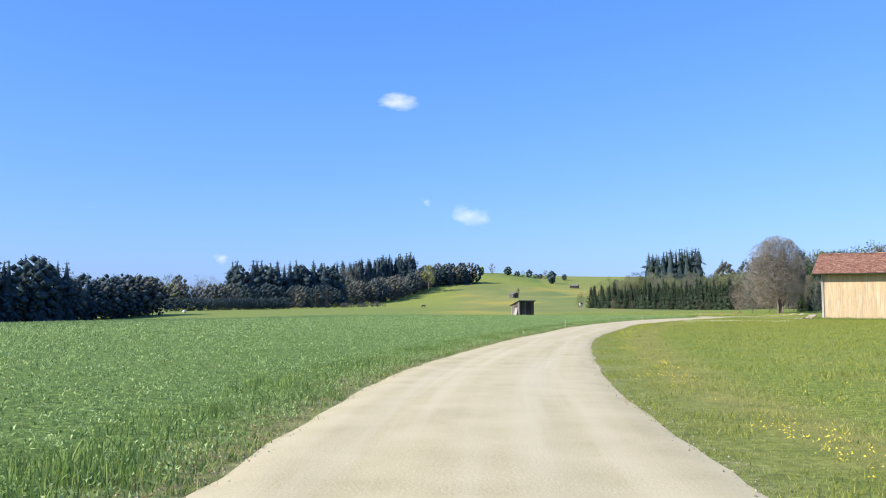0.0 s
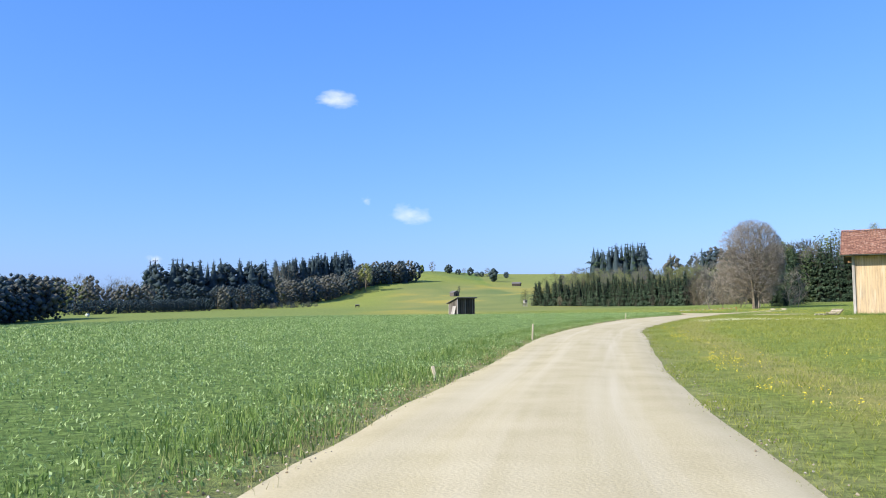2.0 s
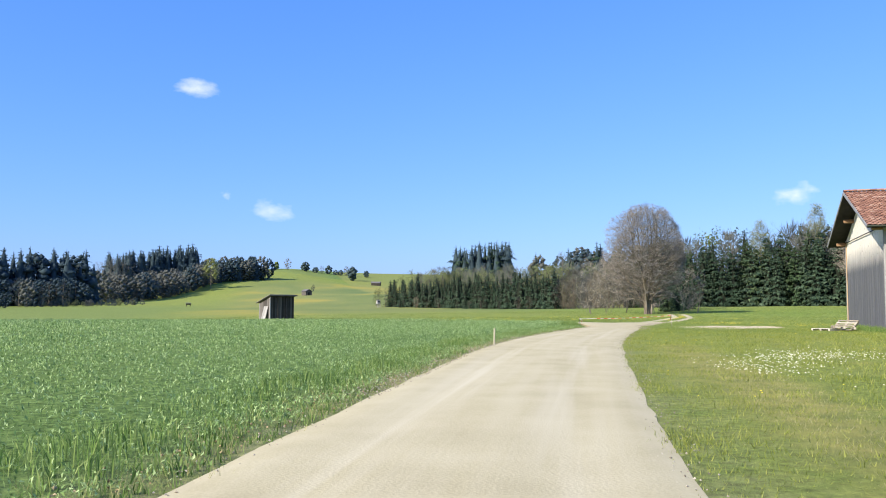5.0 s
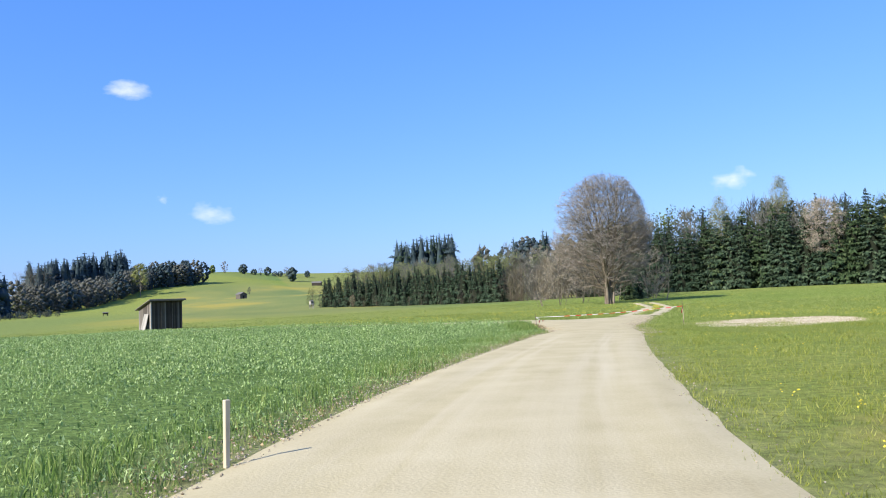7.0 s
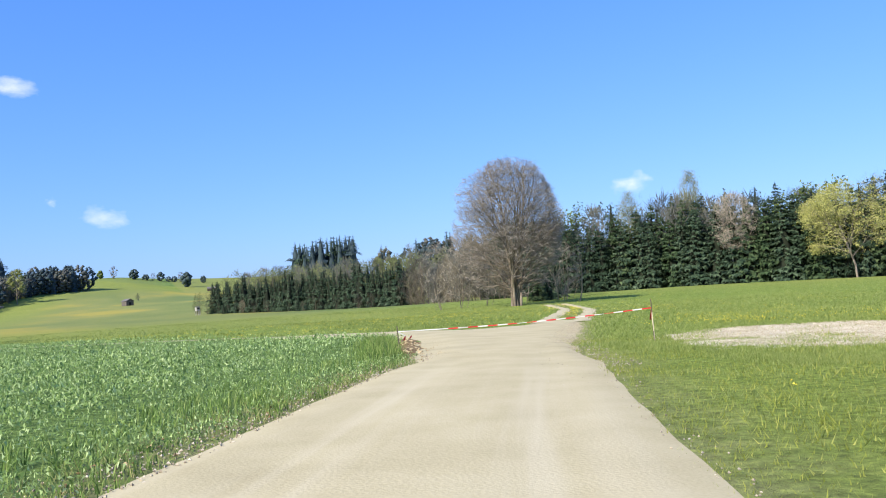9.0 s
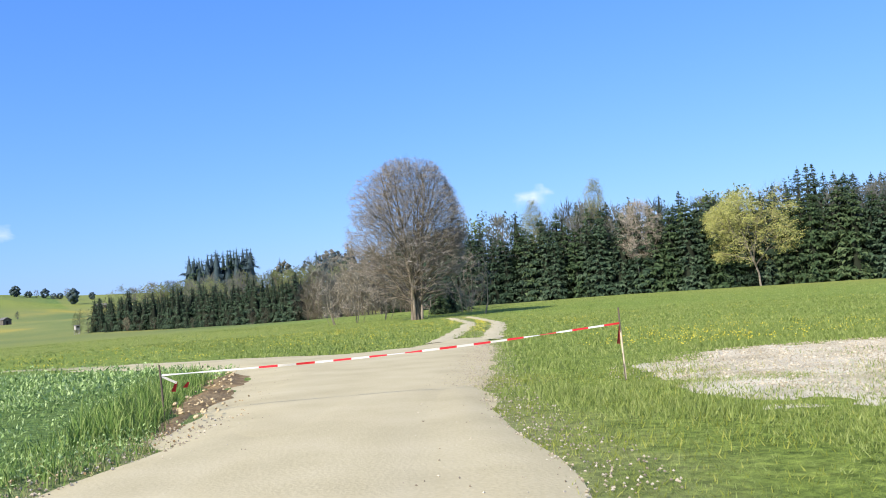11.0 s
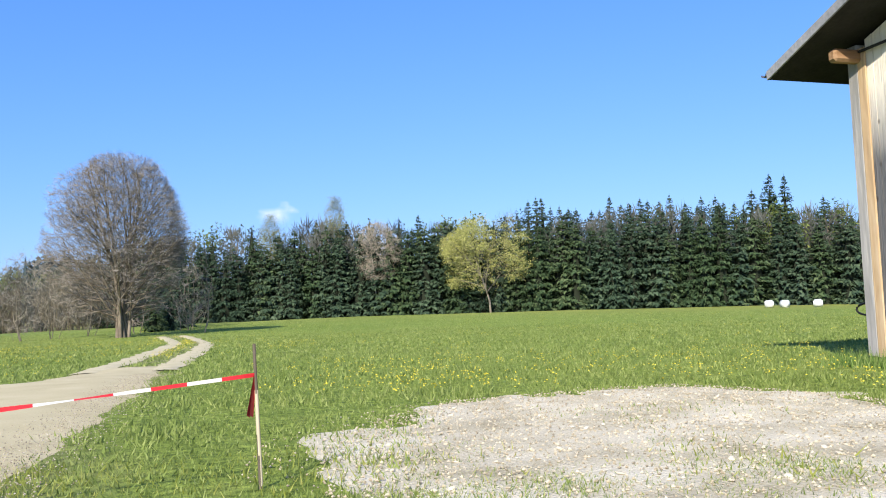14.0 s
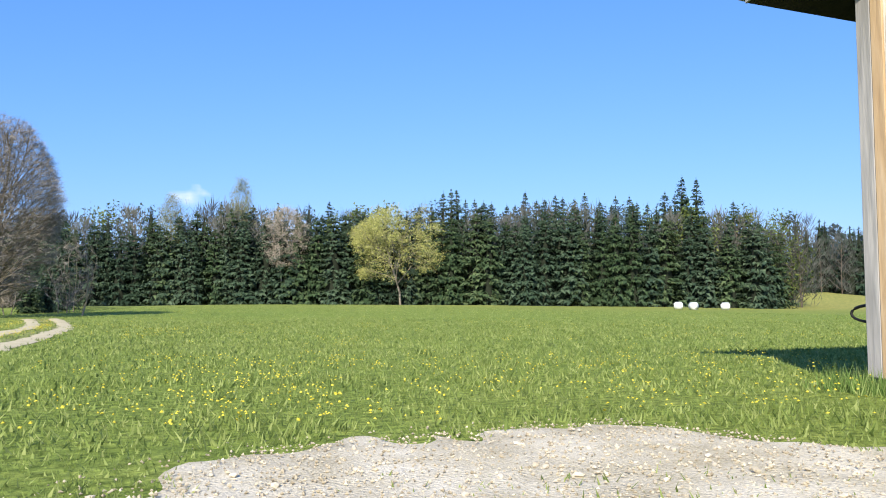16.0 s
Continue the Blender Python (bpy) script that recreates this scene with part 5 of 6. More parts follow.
def hill_hut(x, y, turn, w, d, h, label, mat):
    hut = tagged(new("hill_hut"), label, "hut")
    body = Geo()
    body.box((0, 0, h / 2), (w, d, h))
    body.add([(-w / 2, -d / 2, h), (w / 2, -d / 2, h), (0, -d / 2, h + w * 0.28), (-w / 2, d / 2, h), (w / 2, d / 2, h), (0, d / 2, h + w * 0.28)], [(0, 1, 2), (3, 5, 4)])
    part("wall", body.mesh("wall", [mat]), hut)
    for s in (-1, 1):
        ob = part("roof", beam_mesh("roof", (w * 0.66, d + 0.9, 0.12), M["sheet_roof"], 0), hut)
        ob.matrix_basis = pose(s * w * 0.29, 0, h + w * 0.13 + 0.05, 0, s * 29, 0)
    ob = part("door", beam_mesh("door", (1.2, 0.06, h * 0.75), M["soffit"], 0), hut)
    ob.location = (0, -d / 2 - 0.04, h * 0.38)
    hut.matrix_basis = at_ground(x, y, radians(turn))


hill_hut(40.5, 640, 25, 4.6, 6, 2.8, "small grey wooden hay hut on the slope", M["old_wood"])
hill_hut(113, 838, 70, 4.6, 8, 2.4, "low brown field barn high on the hill", M["dark_wood"])
t, c = broad_geo(5.5, 0.3, 500, 260, 0.07, 0.1)
tree_thing("hut_bush", t, c, M["bark"], M["leaf_dark_hazed"], "dark bush beside the hay hut", "shrub").matrix_basis = at_ground(49, 716)


def raised_hide(x, y, turn):
    hide = tagged(new("hunting_hide"), "small pale timber hide on legs at the wood's corner", "hide")
    for sx in (-1, 1):
        for sy in (-1, 1):
            part("leg", beam_mesh("leg", (0.12, 0.12, 1.7), M["post_wood"], 0.01), hide).matrix_basis = pose(sx * 0.62, sy * 0.62, 0.8, -sy * 4, sx * 4, 0)
    cabin = part("cabin", beam_mesh("cabin", (1.2, 1.2, 1.25), M["post_wood"], 0.02), hide)
    cabin.location = (0, 0, 2.2)
    part("window", beam_mesh("window", (0.8, 0.04, 0.35), M["soffit"], 0), cabin, "dark lookout slot").location = (0, -0.61, 0.25)
    part("roof", beam_mesh("roof", (1.6, 1.7, 0.06), M["sheet_roof"], 0.01), hide).matrix_basis = pose(0, 0, 2.95, 8, 0, 0)
    ladder = Geo()
    for sx in (-0.2, 0.2):
        ladder.tube([Vector((sx, -1.5, 0)), Vector((sx, -0.66, 1.75))], [0.035, 0.035], 5)
    for k in range(5):
        f = (k + 0.7) / 5.5
        ladder.tube([Vector((-0.2, -1.5 + 0.84 * f, 1.75 * f)), Vector((0.2, -1.5 + 0.84 * f, 1.75 * f))], [0.025, 0.025], 5)
    part("ladder", ladder.mesh("ladder", [M["post_wood"]]), hide)
    hide.matrix_basis = at_ground(x, y, radians(turn))


raised_hide(56.5, 396, 20)


def feed_rack(x, y, turn):
    rack = tagged(new("feed_rack"), "small dark wooden feeding rack out on the far meadow", "feeder")
    for sx in (-1, 1):
        for sy in (-1, 1):
            part("leg", beam_mesh("leg", (0.14, 0.14, 1.0), M["dark_wood"], 0.01), rack).matrix_basis = pose(sx * 0.85, sy * 0.4, 0.48, 0, sx * 6, 0)
    part("trough", beam_mesh("trough", (2.1, 1.0, 0.6), M["dark_wood"], 0.04), rack).location = (0, 0, 1.1)
    part("roof", beam_mesh("roof", (2.6, 1.5, 0.08), M["sheet_roof"], 0.01), rack).matrix_basis = pose(0, 0, 1.62, 9, 0, 0)
    rack.matrix_basis = at_ground(x, y, radians(turn))


feed_rack(-20.6, 462, 15)


# ---------------------------------------------------------------- stakes, tape, bales, pallets
def stake(x, y, h, lean=0.0, turn=0.0, mat="pale_wood", label="pale squared wooden marker stake beside the road"):
    bm = bmesh.new()
    bmesh.ops.create_cube(bm, size=1)
    bmesh.ops.scale(bm, vec=(0.055, 0.045, h + 0.2), verts=bm.verts)
    bmesh.ops.bevel(bm, geom=bm.edges[:], offset=0.006, segments=1, affect="EDGES")
    for q in bm.verts:
        q.co.z += h / 2 - 0.1
        if q.co.z < 0.1:
            q.co.x *= 0.7
    ob = tagged(new("marker_stake", bm_mesh("marker_stake", bm, M[mat])), label, "stake", "stakes along the road")
    ob.matrix_basis = Matrix.Translation((x, y, float(ground_z(x, y)))) @ pose(0, 0, 0, lean, lean * 0.6, turn)


stake(7.2, 58.0, 0.58, 3, 20)
stake(20.95, 96.7, 0.58, 1, 30)
stake(3.12, 42.2, 0.25, -16, 10)


def barrier():
    a, b = Vector((34.02, 122.2, 0.0)), Vector((39.95, 120.5, 0.0))
    for p, top, mat in ((a, 0.69, "bark"), (b, 1.02, "bark")):
        g = Geo()
        z0 = float(ground_z(p.x, p.y))
        g.tube([Vector((0.02, 0.0, -0.2)), Vector((0.0, 0.01, top * 0.55)), Vector((-0.025, 0.0, top))], [0.014, 0.013, 0.012], 7)
        post = tagged(new("barrier_post"), "thin rusty rod holding barrier tape", "post", "posts of the tape barrier")
        part("rod", g.mesh("rod", [M["bark"]], True), post)
        if p == b:
            k = Geo()
            k.tube([Vector((0.018, 0.002, 0.02)), Vector((0.0, 0.01, top * 0.55)), Vector((-0.006, 0.008, top * 0.68))], [0.015, 0.0145, 0.014], 7)
            part("sleeve", k.mesh("sleeve", [M["pale_wood"]], True), post, "pale lower sleeve")
        post.location = (p.x, p.y, z0)
    tape = tagged(new("barrier_tape"), "red and white barrier tape sagging across the track", "tape")
    p0, p1 = Vector((a.x, a.y, 0.56)), Vector((b.x - 0.02, b.y, 0.80))
    total, n = (p1 - p0).length, 26
    for i in range(n):
        g, t0, t1 = Geo(), i / n, (i + 1) / n
        pts = []
        for k in range(7):
            t = t0 + (t1 - t0) * k / 6
            c = p0.lerp(p1, t) - Vector((0, 0, 0.07 * math.sin(math.pi * t)))
            tw = 0.5 + 0.55 * math.sin(t * 17) + 0.3 * math.sin(t * 41)
            h = Vector((0.25 * math.sin(tw), 0.9 * math.sin(tw), math.cos(tw))) * 0.0145
            pts += [c - h, c + h]
        g.add(pts, [q for k in range(6) for q in ((2 * k, 2 * k + 1, 2 * k + 3), (2 * k, 2 * k + 3, 2 * k + 2))])
        part("stripe", g.mesh("stripe", [M["tape_red" if i % 2 and i > 3 else "tape_white"]], True), tape)
    for c, w in ((Vector((b.x - 0.03, b.y, 0.80)), 0.30), (Vector((a.x + 0.16, a.y - 0.02, 0.46)), 0.12), (Vector((a.x + 0.3, a.y - 0.05, 0.45)), 0.07)):
        g = Geo()
        for s in (0, 1):
            q = Vector((-0.03 - 0.03 * s, 0.02 * s, 0))
            g.add([c, c + Vector((0.03, 0.01, 0.0)), c + q * 0.6 + Vector((0.02, 0.02, -w)), c + q * 0.6 + Vector((-0.02, 0.0, -w * 0.93))], [(0, 1, 2), (0, 2, 3)])
        part("loose_end", g.mesh("loose_end", [M["tape_red"]]), tape, "red loose tape end")
    g = Geo()
    g.add([p0, p0 + Vector((0.0, 0.0, -0.028)), Vector((a.x + 0.17, a.y - 0.02, 0.435)), Vector((a.x + 0.18, a.y - 0.02, 0.465))], [(0, 1, 2), (0, 2, 3)])
    part("loose_end", g.mesh("loose_end", [M["tape_white"]]), tape, "white loose tape end")


barrier()


def bale(x, y, turn, label="white plastic wrapped round silage bale on the meadow"):
    bm = bmesh.new()
    bmesh.ops.create_cone(bm, cap_ends=True, segments=22, radius1=0.66, radius2=0.66, depth=1.45)
    bmesh.ops.bevel(bm, geom=[e for e in bm.edges if abs(e.verts[0].co.z - e.verts[1].co.z) < 0.01], offset=0.2, segments=3, affect="EDGES")
    for q in bm.verts:
        q.co *= 1 + 0.025 * math.sin(q.co.x * 9 + q.co.z * 7 + x)
    ob = tagged(new("silage_bale", bm_mesh("silage_bale", bm, M["wrap"], True)), label, "bale", "white bales by the wood")
    ob.matrix_basis = Matrix.Translation((x, y, float(ground_z(x, y)) + 0.6)) @ pose(0, 0, 0, 90, 0, turn)


bale(177.2, 174.6, 20), bale(177.0, 171.9, -15), bale(180.0, 167.6, 25)
bale(-124.8, 375.6, 40, "white wrapped bale at the far field edge")


def pallet(m, label):
    ob = tagged(new("pallet"), label, "pallet", "pallets by the barn")
    for x in (-0.5, -0.25, 0, 0.25, 0.5):
        part("slat", beam_mesh("slat", (0.11, 1.2, 0.025), M["pallet_wood"], 0), ob).location = (x * 0.92, 0, 0.14)
    for y in (-0.55, 0, 0.55):
        part("bearer", beam_mesh("bearer", (1.05, 0.12, 0.11), M["pallet_wood"], 0), ob).location = (0, y, 0.07)
    ob.matrix_basis = m


pz = float(ground_z(45.2, 112.6))
pallet(pose(45.2, 111.6, pz, 0, 0, 20), "old wooden pallet lying in the grass")
pallet(pose(45.9, 111.0, pz + 0.13, 4, 2, 60), "second pallet tilted on the first")
pallet(pose(46.6, 111.7, pz + 0.22, 0, -34, 25), "wooden pallet leaning upright beside the pile")

# clods of soil at the corner of the junction
random.seed(9)
for k in range(90):
    g = bmesh.new()
    bmesh.ops.create_icosphere(g, subdivisions=1, radius=rnd(0.012, 0.045))
    for q in g.verts:
        q.co *= rnd(0.65, 1.25)
        q.co.z *= 0.6
    x = rnd(-3, 3)
    x, y = 35.5 + x * 0.40 + rnd(-0.35, 0.3), 125.9 + x * 1.4 + rnd(-0.4, 0.4)
    ob = tagged(new("soil_clod", bm_mesh("soil_clod", g, M["soil"])), "crumbly brown soil clod", "clod", "clods by the junction")
    ob.location = (x, y, float(ground_z(x, y)) + 0.08)



# ---------------------------------------------------------------- grass, crop, flowers, loose stones
def blades(name, x, y, height, width, per, mat, label, lean=0.45, radius=0.06, category="grass", bent=False):
    """Tufts of blades on the ground: one tapering triangle each, or three where they are bent."""
    n = len(x)
    width = np.repeat(np.broadcast_to(width, (n,)), per)
    x, y, h = np.repeat(x, per), np.repeat(y, per), np.repeat(height, per) * np.random.uniform(0.45, 1.2, n * per)
    x = x + np.random.normal(0, 1, n * per) * radius
    y = y + np.random.normal(0, 1, n * per) * radius
    z = ground_z(x, y) - 0.02
    a, b = np.random.uniform(0, math.tau, n * per), np.random.uniform(0, math.tau, n * per)
    l = h * np.random.uniform(0.1, 1.0, n * per) * lean
    w = width * np.random.uniform(0.6, 1.3, n * per)
    sx, sy, lx, ly = np.cos(a) * w, np.sin(a) * w, np.cos(b) * l, np.sin(b) * l
    pts = [np.stack([x - sx, y - sy, z], -1), np.stack([x + sx, y + sy, z], -1), np.stack([x + lx, y + ly, z + h], -1)]
    tris = [[0, 1, 2]]
    if bent:
        pts += [np.stack([x - sx * 0.9 + lx * 0.35, y - sy * 0.9 + ly * 0.35, z + h * 0.62], -1), np.stack([x + sx * 0.9 + lx * 0.35, y + sy * 0.9 + ly * 0.35, z + h * 0.62], -1)]
        tris = [[0, 1, 4], [0, 4, 3], [3, 4, 2]]
    v = np.stack(pts, 1).reshape(-1, 3)
    i = np.arange(n * per)[:, None, None] * len(pts)
    f = (i + np.array(tris)[None]).reshape(-1, 3)
    return tagged(new(name, tri_mesh(name, v, f, None, [mat])), label, category, kind="stuff")


def leaflets(name, x, y, height, size, per, mat, label, radius=0.12, category="crop"):
    """Small leaves that lie at all tilts through a low canopy: one triangle each."""
    n = len(x) * per
    x, y, h, size, radius = (np.repeat(np.broadcast_to(q, (len(x),)), per) for q in (x, y, height, size, radius))
    x, y = x + np.random.normal(0, 1, n) * radius, y + np.random.normal(0, 1, n) * radius
    z = ground_z(x, y) + h * np.random.uniform(0.25, 1.0, n)
    a, e, r = np.random.uniform(0, math.tau, n), np.random.normal(0.75, 0.45, n), np.random.normal(0, 0.55, n)
    s = size * np.random.uniform(0.55, 1.3, n)
    way = np.stack([np.cos(a) * np.cos(e), np.sin(a) * np.cos(e), np.sin(e)], -1) * s[:, None]
    side = np.stack([-np.sin(a) * np.cos(r), np.cos(a) * np.cos(r), np.sin(r)], -1) * (s * np.random.uniform(0.45, 0.8, n))[:, None]
    c = np.stack([x, y, z], -1)
    v = np.stack([c - way * 0.7, c + way * 0.25 + side, c + way], 1)
    v[::2, 1] = (c + way * 0.1 - side)[::2]
    f = np.arange(3 * n).reshape(-1, 3)
    return tagged(new(name, tri_mesh(name, v.reshape(-1, 3), f, None, [mat])), label, category, kind="stuff")


def beside_road(n, side, near, far, power=2.0, start=-14, end=126):
    """Points beside the road, thinning out with distance."""
    line = ROAD_MID[(ROAD_MID[:, 1] > start) & (ROAD_MID[:, 1] < end)]
    d = np.gradient(line, axis=0)
    d /= np.linalg.norm(d, axis=1)[:, None]
    i = np.random.randint(0, len(line), n)
    off = near - 1.85 + road_half(line[i, 1]) + (far - near) * np.random.uniform(0, 1, n) ** power
    p = line[i] + d[i] * np.random.uniform(-0.5, 0.5, n)[:, None] + np.stack([-d[i, 1], d[i, 0]], -1) * (off * side)[:, None]
    return p[:, 0], p[:, 1], off


def free(x, y, gravel=0.75):
    """Leaves out the road, the junction, the barn and most of the gravel."""
    d, s = road_side(x, y)
    ok = (d > road_half(y) + 0.05 + 0.25 * np.random.uniform(0, 1, len(x)) ** 2) & ~inside(JUNCTION, x, y) & ~inside(SOIL, x, y)
    ok &= ~inside(GRAVEL, x, y) | (np.random.uniform(0, 1, len(x)) < gravel * np.clip(wave(x, y, 0.8, 6) * 1.5 - 0.2 + 2.4 * smooth(44.2, 40.2, x + 0.35 * (y - 119)), 0, 1))
    u = (x - BARN[0]) * BARN_U[0] + (y - BARN[1]) * BARN_U[1]
    w = (x - BARN[0]) * BARN_W[0] + (y - BARN[1]) * BARN_W[1]
    ok &= ~((u > -0.1) & (u < BARN_SPAN + 0.1) & (w > -0.1) & (w < BARN_LONG + 0.1))
    r = np.min(np.hypot(x[:, None] - RUT_MID[None, :, 0], y[:, None] - RUT_MID[None, :, 1]), 1)
    return ok & ~((r > 0.55) & (r < 1.4) & (y > 136))


np.random.seed(3)
# the sown field
x, y, off = beside_road(54000, 1, 2.1, 42, 1.75)
k = free(x, y) & (crop_side(x, y) > 0.5)
x, y, off = x[k], y[k], off[k]
clumpy = wave(x, y, 0.55, 5) * 0.5 + wave(x, y, 1.7, 3) * 0.6
leaflets("crop_leaves", x, y, 0.125 + 0.085 * clumpy, 0.025 + 0.0019 * off, 7, M["crop"], "dense leafy green clover grass crop", 0.09 + 0.004 * off)
x, y, off = beside_road(26000, 1, 34, 150, 1.0, -30, 124)
k = free(x, y) & (crop_side(x, y) > 0.5)
leaflets("crop_far", x[k], y[k], 0.17, 0.12, 3, M["crop_smooth"], "green crop further into the field", 0.35)
x, y = np.concatenate([np.random.uniform(-15, 37.5, 13000), np.random.uniform(17, 37.5, 8000)]), np.concatenate([np.random.uniform(108, 200, 13000), np.random.uniform(106, 134, 8000)])
k = free(x, y) & (crop_side(x, y) > 0.5) & (road_side(x, y)[0] > 5)
leaflets("crop_corner", x[k], y[k], 0.15 + 0.06 * wave(x[k], y[k], 0.7, 5) + 0.10 * smooth(120, 127, y[k]) * smooth(24, 30, x[k]), 0.05 + 0.0006 * np.clip(y[k] - 115, 0, 99), 7, M["crop"], "leafy green crop in the corner of the field", 0.15)
x, y = np.random.normal(0, 1, 900), np.random.uniform(0, 1, 900)
x, y = 33.2 + 2.5 * y + 0.3 * x, 120.6 + 8.6 * y
k = free(x, y)
blades("corner_tufts", x[k], y[k], np.random.uniform(0.15, 0.38, k.sum()), 0.007, 6, M["verge"], "tall grass tufts at the corner of the field", 0.7, 0.07, bent=True)
# tall tufts along the left edge of the road
x, y, off = beside_road(9600, 1, 1.92, 4.2, 1.5)
k = free(x, y)
x, y, off = x[k], y[k], off[k]
off = off - road_half(y) + 1.85
blades("verge_grass", x, y, (0.10 + 0.13 * np.clip(off - 2.0, 0, 1) * np.clip(4.2 - off, 0.3, 1)) * (0.9 + 0.75 * wave(x, y, 0.8, 2)), 0.0055, 6, M["verge"], "tall grass along the edge of the field", 0.7, 0.06, bent=True)
x, y, off = beside_road(2600, 1, 1.75, 2.9, 1.2)
k = free(x, y)
blades("verge_straw", x[k], y[k], np.random.uniform(0.08, 0.2, k.sum()), 0.004, 6, M["dry"], "dry straw and thin grass at the road's edge", 1.1, 0.07)
# meadow on the other side
x, y, off = beside_road(56000, -1, 1.9, 32, 2.1, -14, 124)
k = free(x, y)
x, y, off = x[k], y[k], off[k]
blades("meadow_grass", x, y, (0.065 + 0.035 * np.clip(off - 2, 0, 6) / 6) * (1.05 + 0.6 * wave(x, y, 0.7, 7)), 0.0045 + 0.0010 * off, 5, M["roadside"], "short yellowish meadow grass", 1.1, 0.15)
x, y, off = beside_road(6500, -1, 3.3, 4.7, 1.0, -14, 92)
k = free(x, y)
blades("cut_grass", x[k], y[k], np.full(k.sum(), 0.06), 0.007, 5, M["dry"], "strip of dry cut grass beside the road", 1.6, 0.10)
# meadow round the junction and before the wood
n = 66000
r, a = 2 + 75 * np.random.uniform(0, 1, n) ** 1.9, radians(5) + radians(115) * np.random.uniform(0, 1, n)
x, y = 37 + r * np.sin(a), 111 + r * np.cos(a)
k = free(x, y) & (crop_side(x, y) < 0.5)
x, y, r = x[k], y[k], r[k]
blades("meadow_turf", x, y, (0.062 + 0.035 * smooth(6, 22, r)) * (1.05 + 0.6 * wave(x, y, 0.7, 9)), 0.006 + 0.0007 * r, 5, M["meadow"], "lush spring meadow grass before the wood", 1.1, 0.15)
x, y = np.random.uniform(60, 150, 18000), np.random.uniform(110, 235, 18000)
k = free(x, y)
blades("meadow_far", x[k], y[k], np.full(k.sum(), 0.12), 0.05, 3, M["meadow"], "meadow grass towards the wood", 0.9, 0.3)
x, y = np.random.uniform(33, 43, 9000), np.random.uniform(104, 121, 9000)
k = free(x, y) & (road_side(x, y)[1] < 0) & (road_side(x, y)[0] - road_half(y) > 0.3 + 0.5 * wave(x, y, 0.45, 5) + np.random.uniform(-0.2, 0.3, 9000))
blades("junction_turf", x[k], y[k], 0.06 + 0.03 * wave(x[k], y[k], 0.6, 3), 0.006, 5, M["meadow"], "short grass beside the junction", 1.3, 0.1)
x, y = np.random.uniform(-40, 70, 15000), np.random.uniform(138, 250, 15000)
k = free(x, y) & (crop_side(x, y) < 0.5)
blades("meadow_back", x[k], y[k], 0.11 + 0.05 * wave(x[k], y[k], 2.2, 5), 0.05, 3, M["meadow"], "meadow grass behind the sown field", 0.9, 0.3)
# a strip of grass that has grown over the near side of the gravel
t = np.random.uniform(0, 1, 1500)
w = np.random.normal(0, 0.28, 1500)
x, y = 39.2 + 4.8 * t + 0.5 * w, 120.0 - 2.9 * t + 0.85 * w
blades("gravel_grass", x, y, 0.07 + 0.04 * wave(x, y, 0.6, 4), 0.009, 5, M["meadow"], "patchy grass grown over the gravel", 1.1, 0.08)
rim = spline([(38.6, 120.2), (38.3, 117.6), (39.2, 115.2), (41.5, 114.2), (44.5, 115.0), (46.8, 116.8), (48.0, 118.6)], 0.4)
k = np.random.randint(0, len(rim), 2800)
x, y = rim[k, 0] + np.random.normal(0, 0.35, 2800), rim[k, 1] + np.random.normal(0, 0.35, 2800)
blades("rim_grass", x, y, 0.11 + 0.05 * wave(x, y, 0.6, 8), 0.009, 5, M["meadow"], "uncut grass round the gravel patch", 0.8, 0.1)
# long grass at the foot of the barn
u = np.random.uniform(-0.4, BARN_SPAN + 0.5, 1500)
w = -np.random.uniform(0.12, 0.9, 1500) ** 1.5 - 0.1
x, y = BARN[0] + BARN_U[0] * u + BARN_W[0] * w, BARN[1] + BARN_U[1] * u + BARN_W[1] * w
blades("barn_grass", x, y, np.random.uniform(0.15, 0.42, 1500), 0.008, 6, M["verge"], "long uncut grass at the barn's foot", 0.6, 0.07)

u = -np.random.uniform(0.05, 0.9, 1500) ** 1.4 - 0.1
w = np.random.uniform(-0.3, BARN_LONG, 1500)
x, y = BARN[0] + BARN_U[0] * u + BARN_W[0] * w, BARN[1] + BARN_U[1] * u + BARN_W[1] * w
blades("wall_grass", x, y, np.random.uniform(0.2, 0.5, 1500), 0.012, 5, M["verge"], "long grass before the barn's front wall", 0.6, 0.07)


def dandelions(name, x, y, label, size=1.0, petals=5):
    n = len(x)
    h = np.random.uniform(0.10, 0.22, n)
    z = ground_z(x, y) + h
    r = np.random.uniform(0.008, 0.015, n) * size
    tx, ty = np.random.normal(0, 0.25, n), np.random.normal(0, 0.25, n)
    pts = [np.stack([x, y, z + 0.014], -1)]
    for i in range(petals):
        c, s = math.cos(i * math.tau / petals), math.sin(i * math.tau / petals)
        pts.append(np.stack([x + r * c, y + r * s, z + r * (c * tx + s * ty)], -1))
    v = np.stack(pts, 1).reshape(-1, 3)
    i = np.arange(n)[:, None, None] * (petals + 1)
    f = (i + np.array([[0, 1 + q, 1 + (q + 1) % petals] for q in range(petals)])[None]).reshape(-1, 3)
    return tagged(new(name, tri_mesh(name, v, f, None, [M["dandelion"]])), label, "flowers", kind="stuff")


def clustered(x, y, most, reach):
    """Several heads round each root."""
    k = np.random.randint(1, most + 1, len(x))
    x, y = np.repeat(x, k), np.repeat(y, k)
    return x + np.random.normal(0, reach, len(x)), y + np.random.normal(0, reach, len(x))


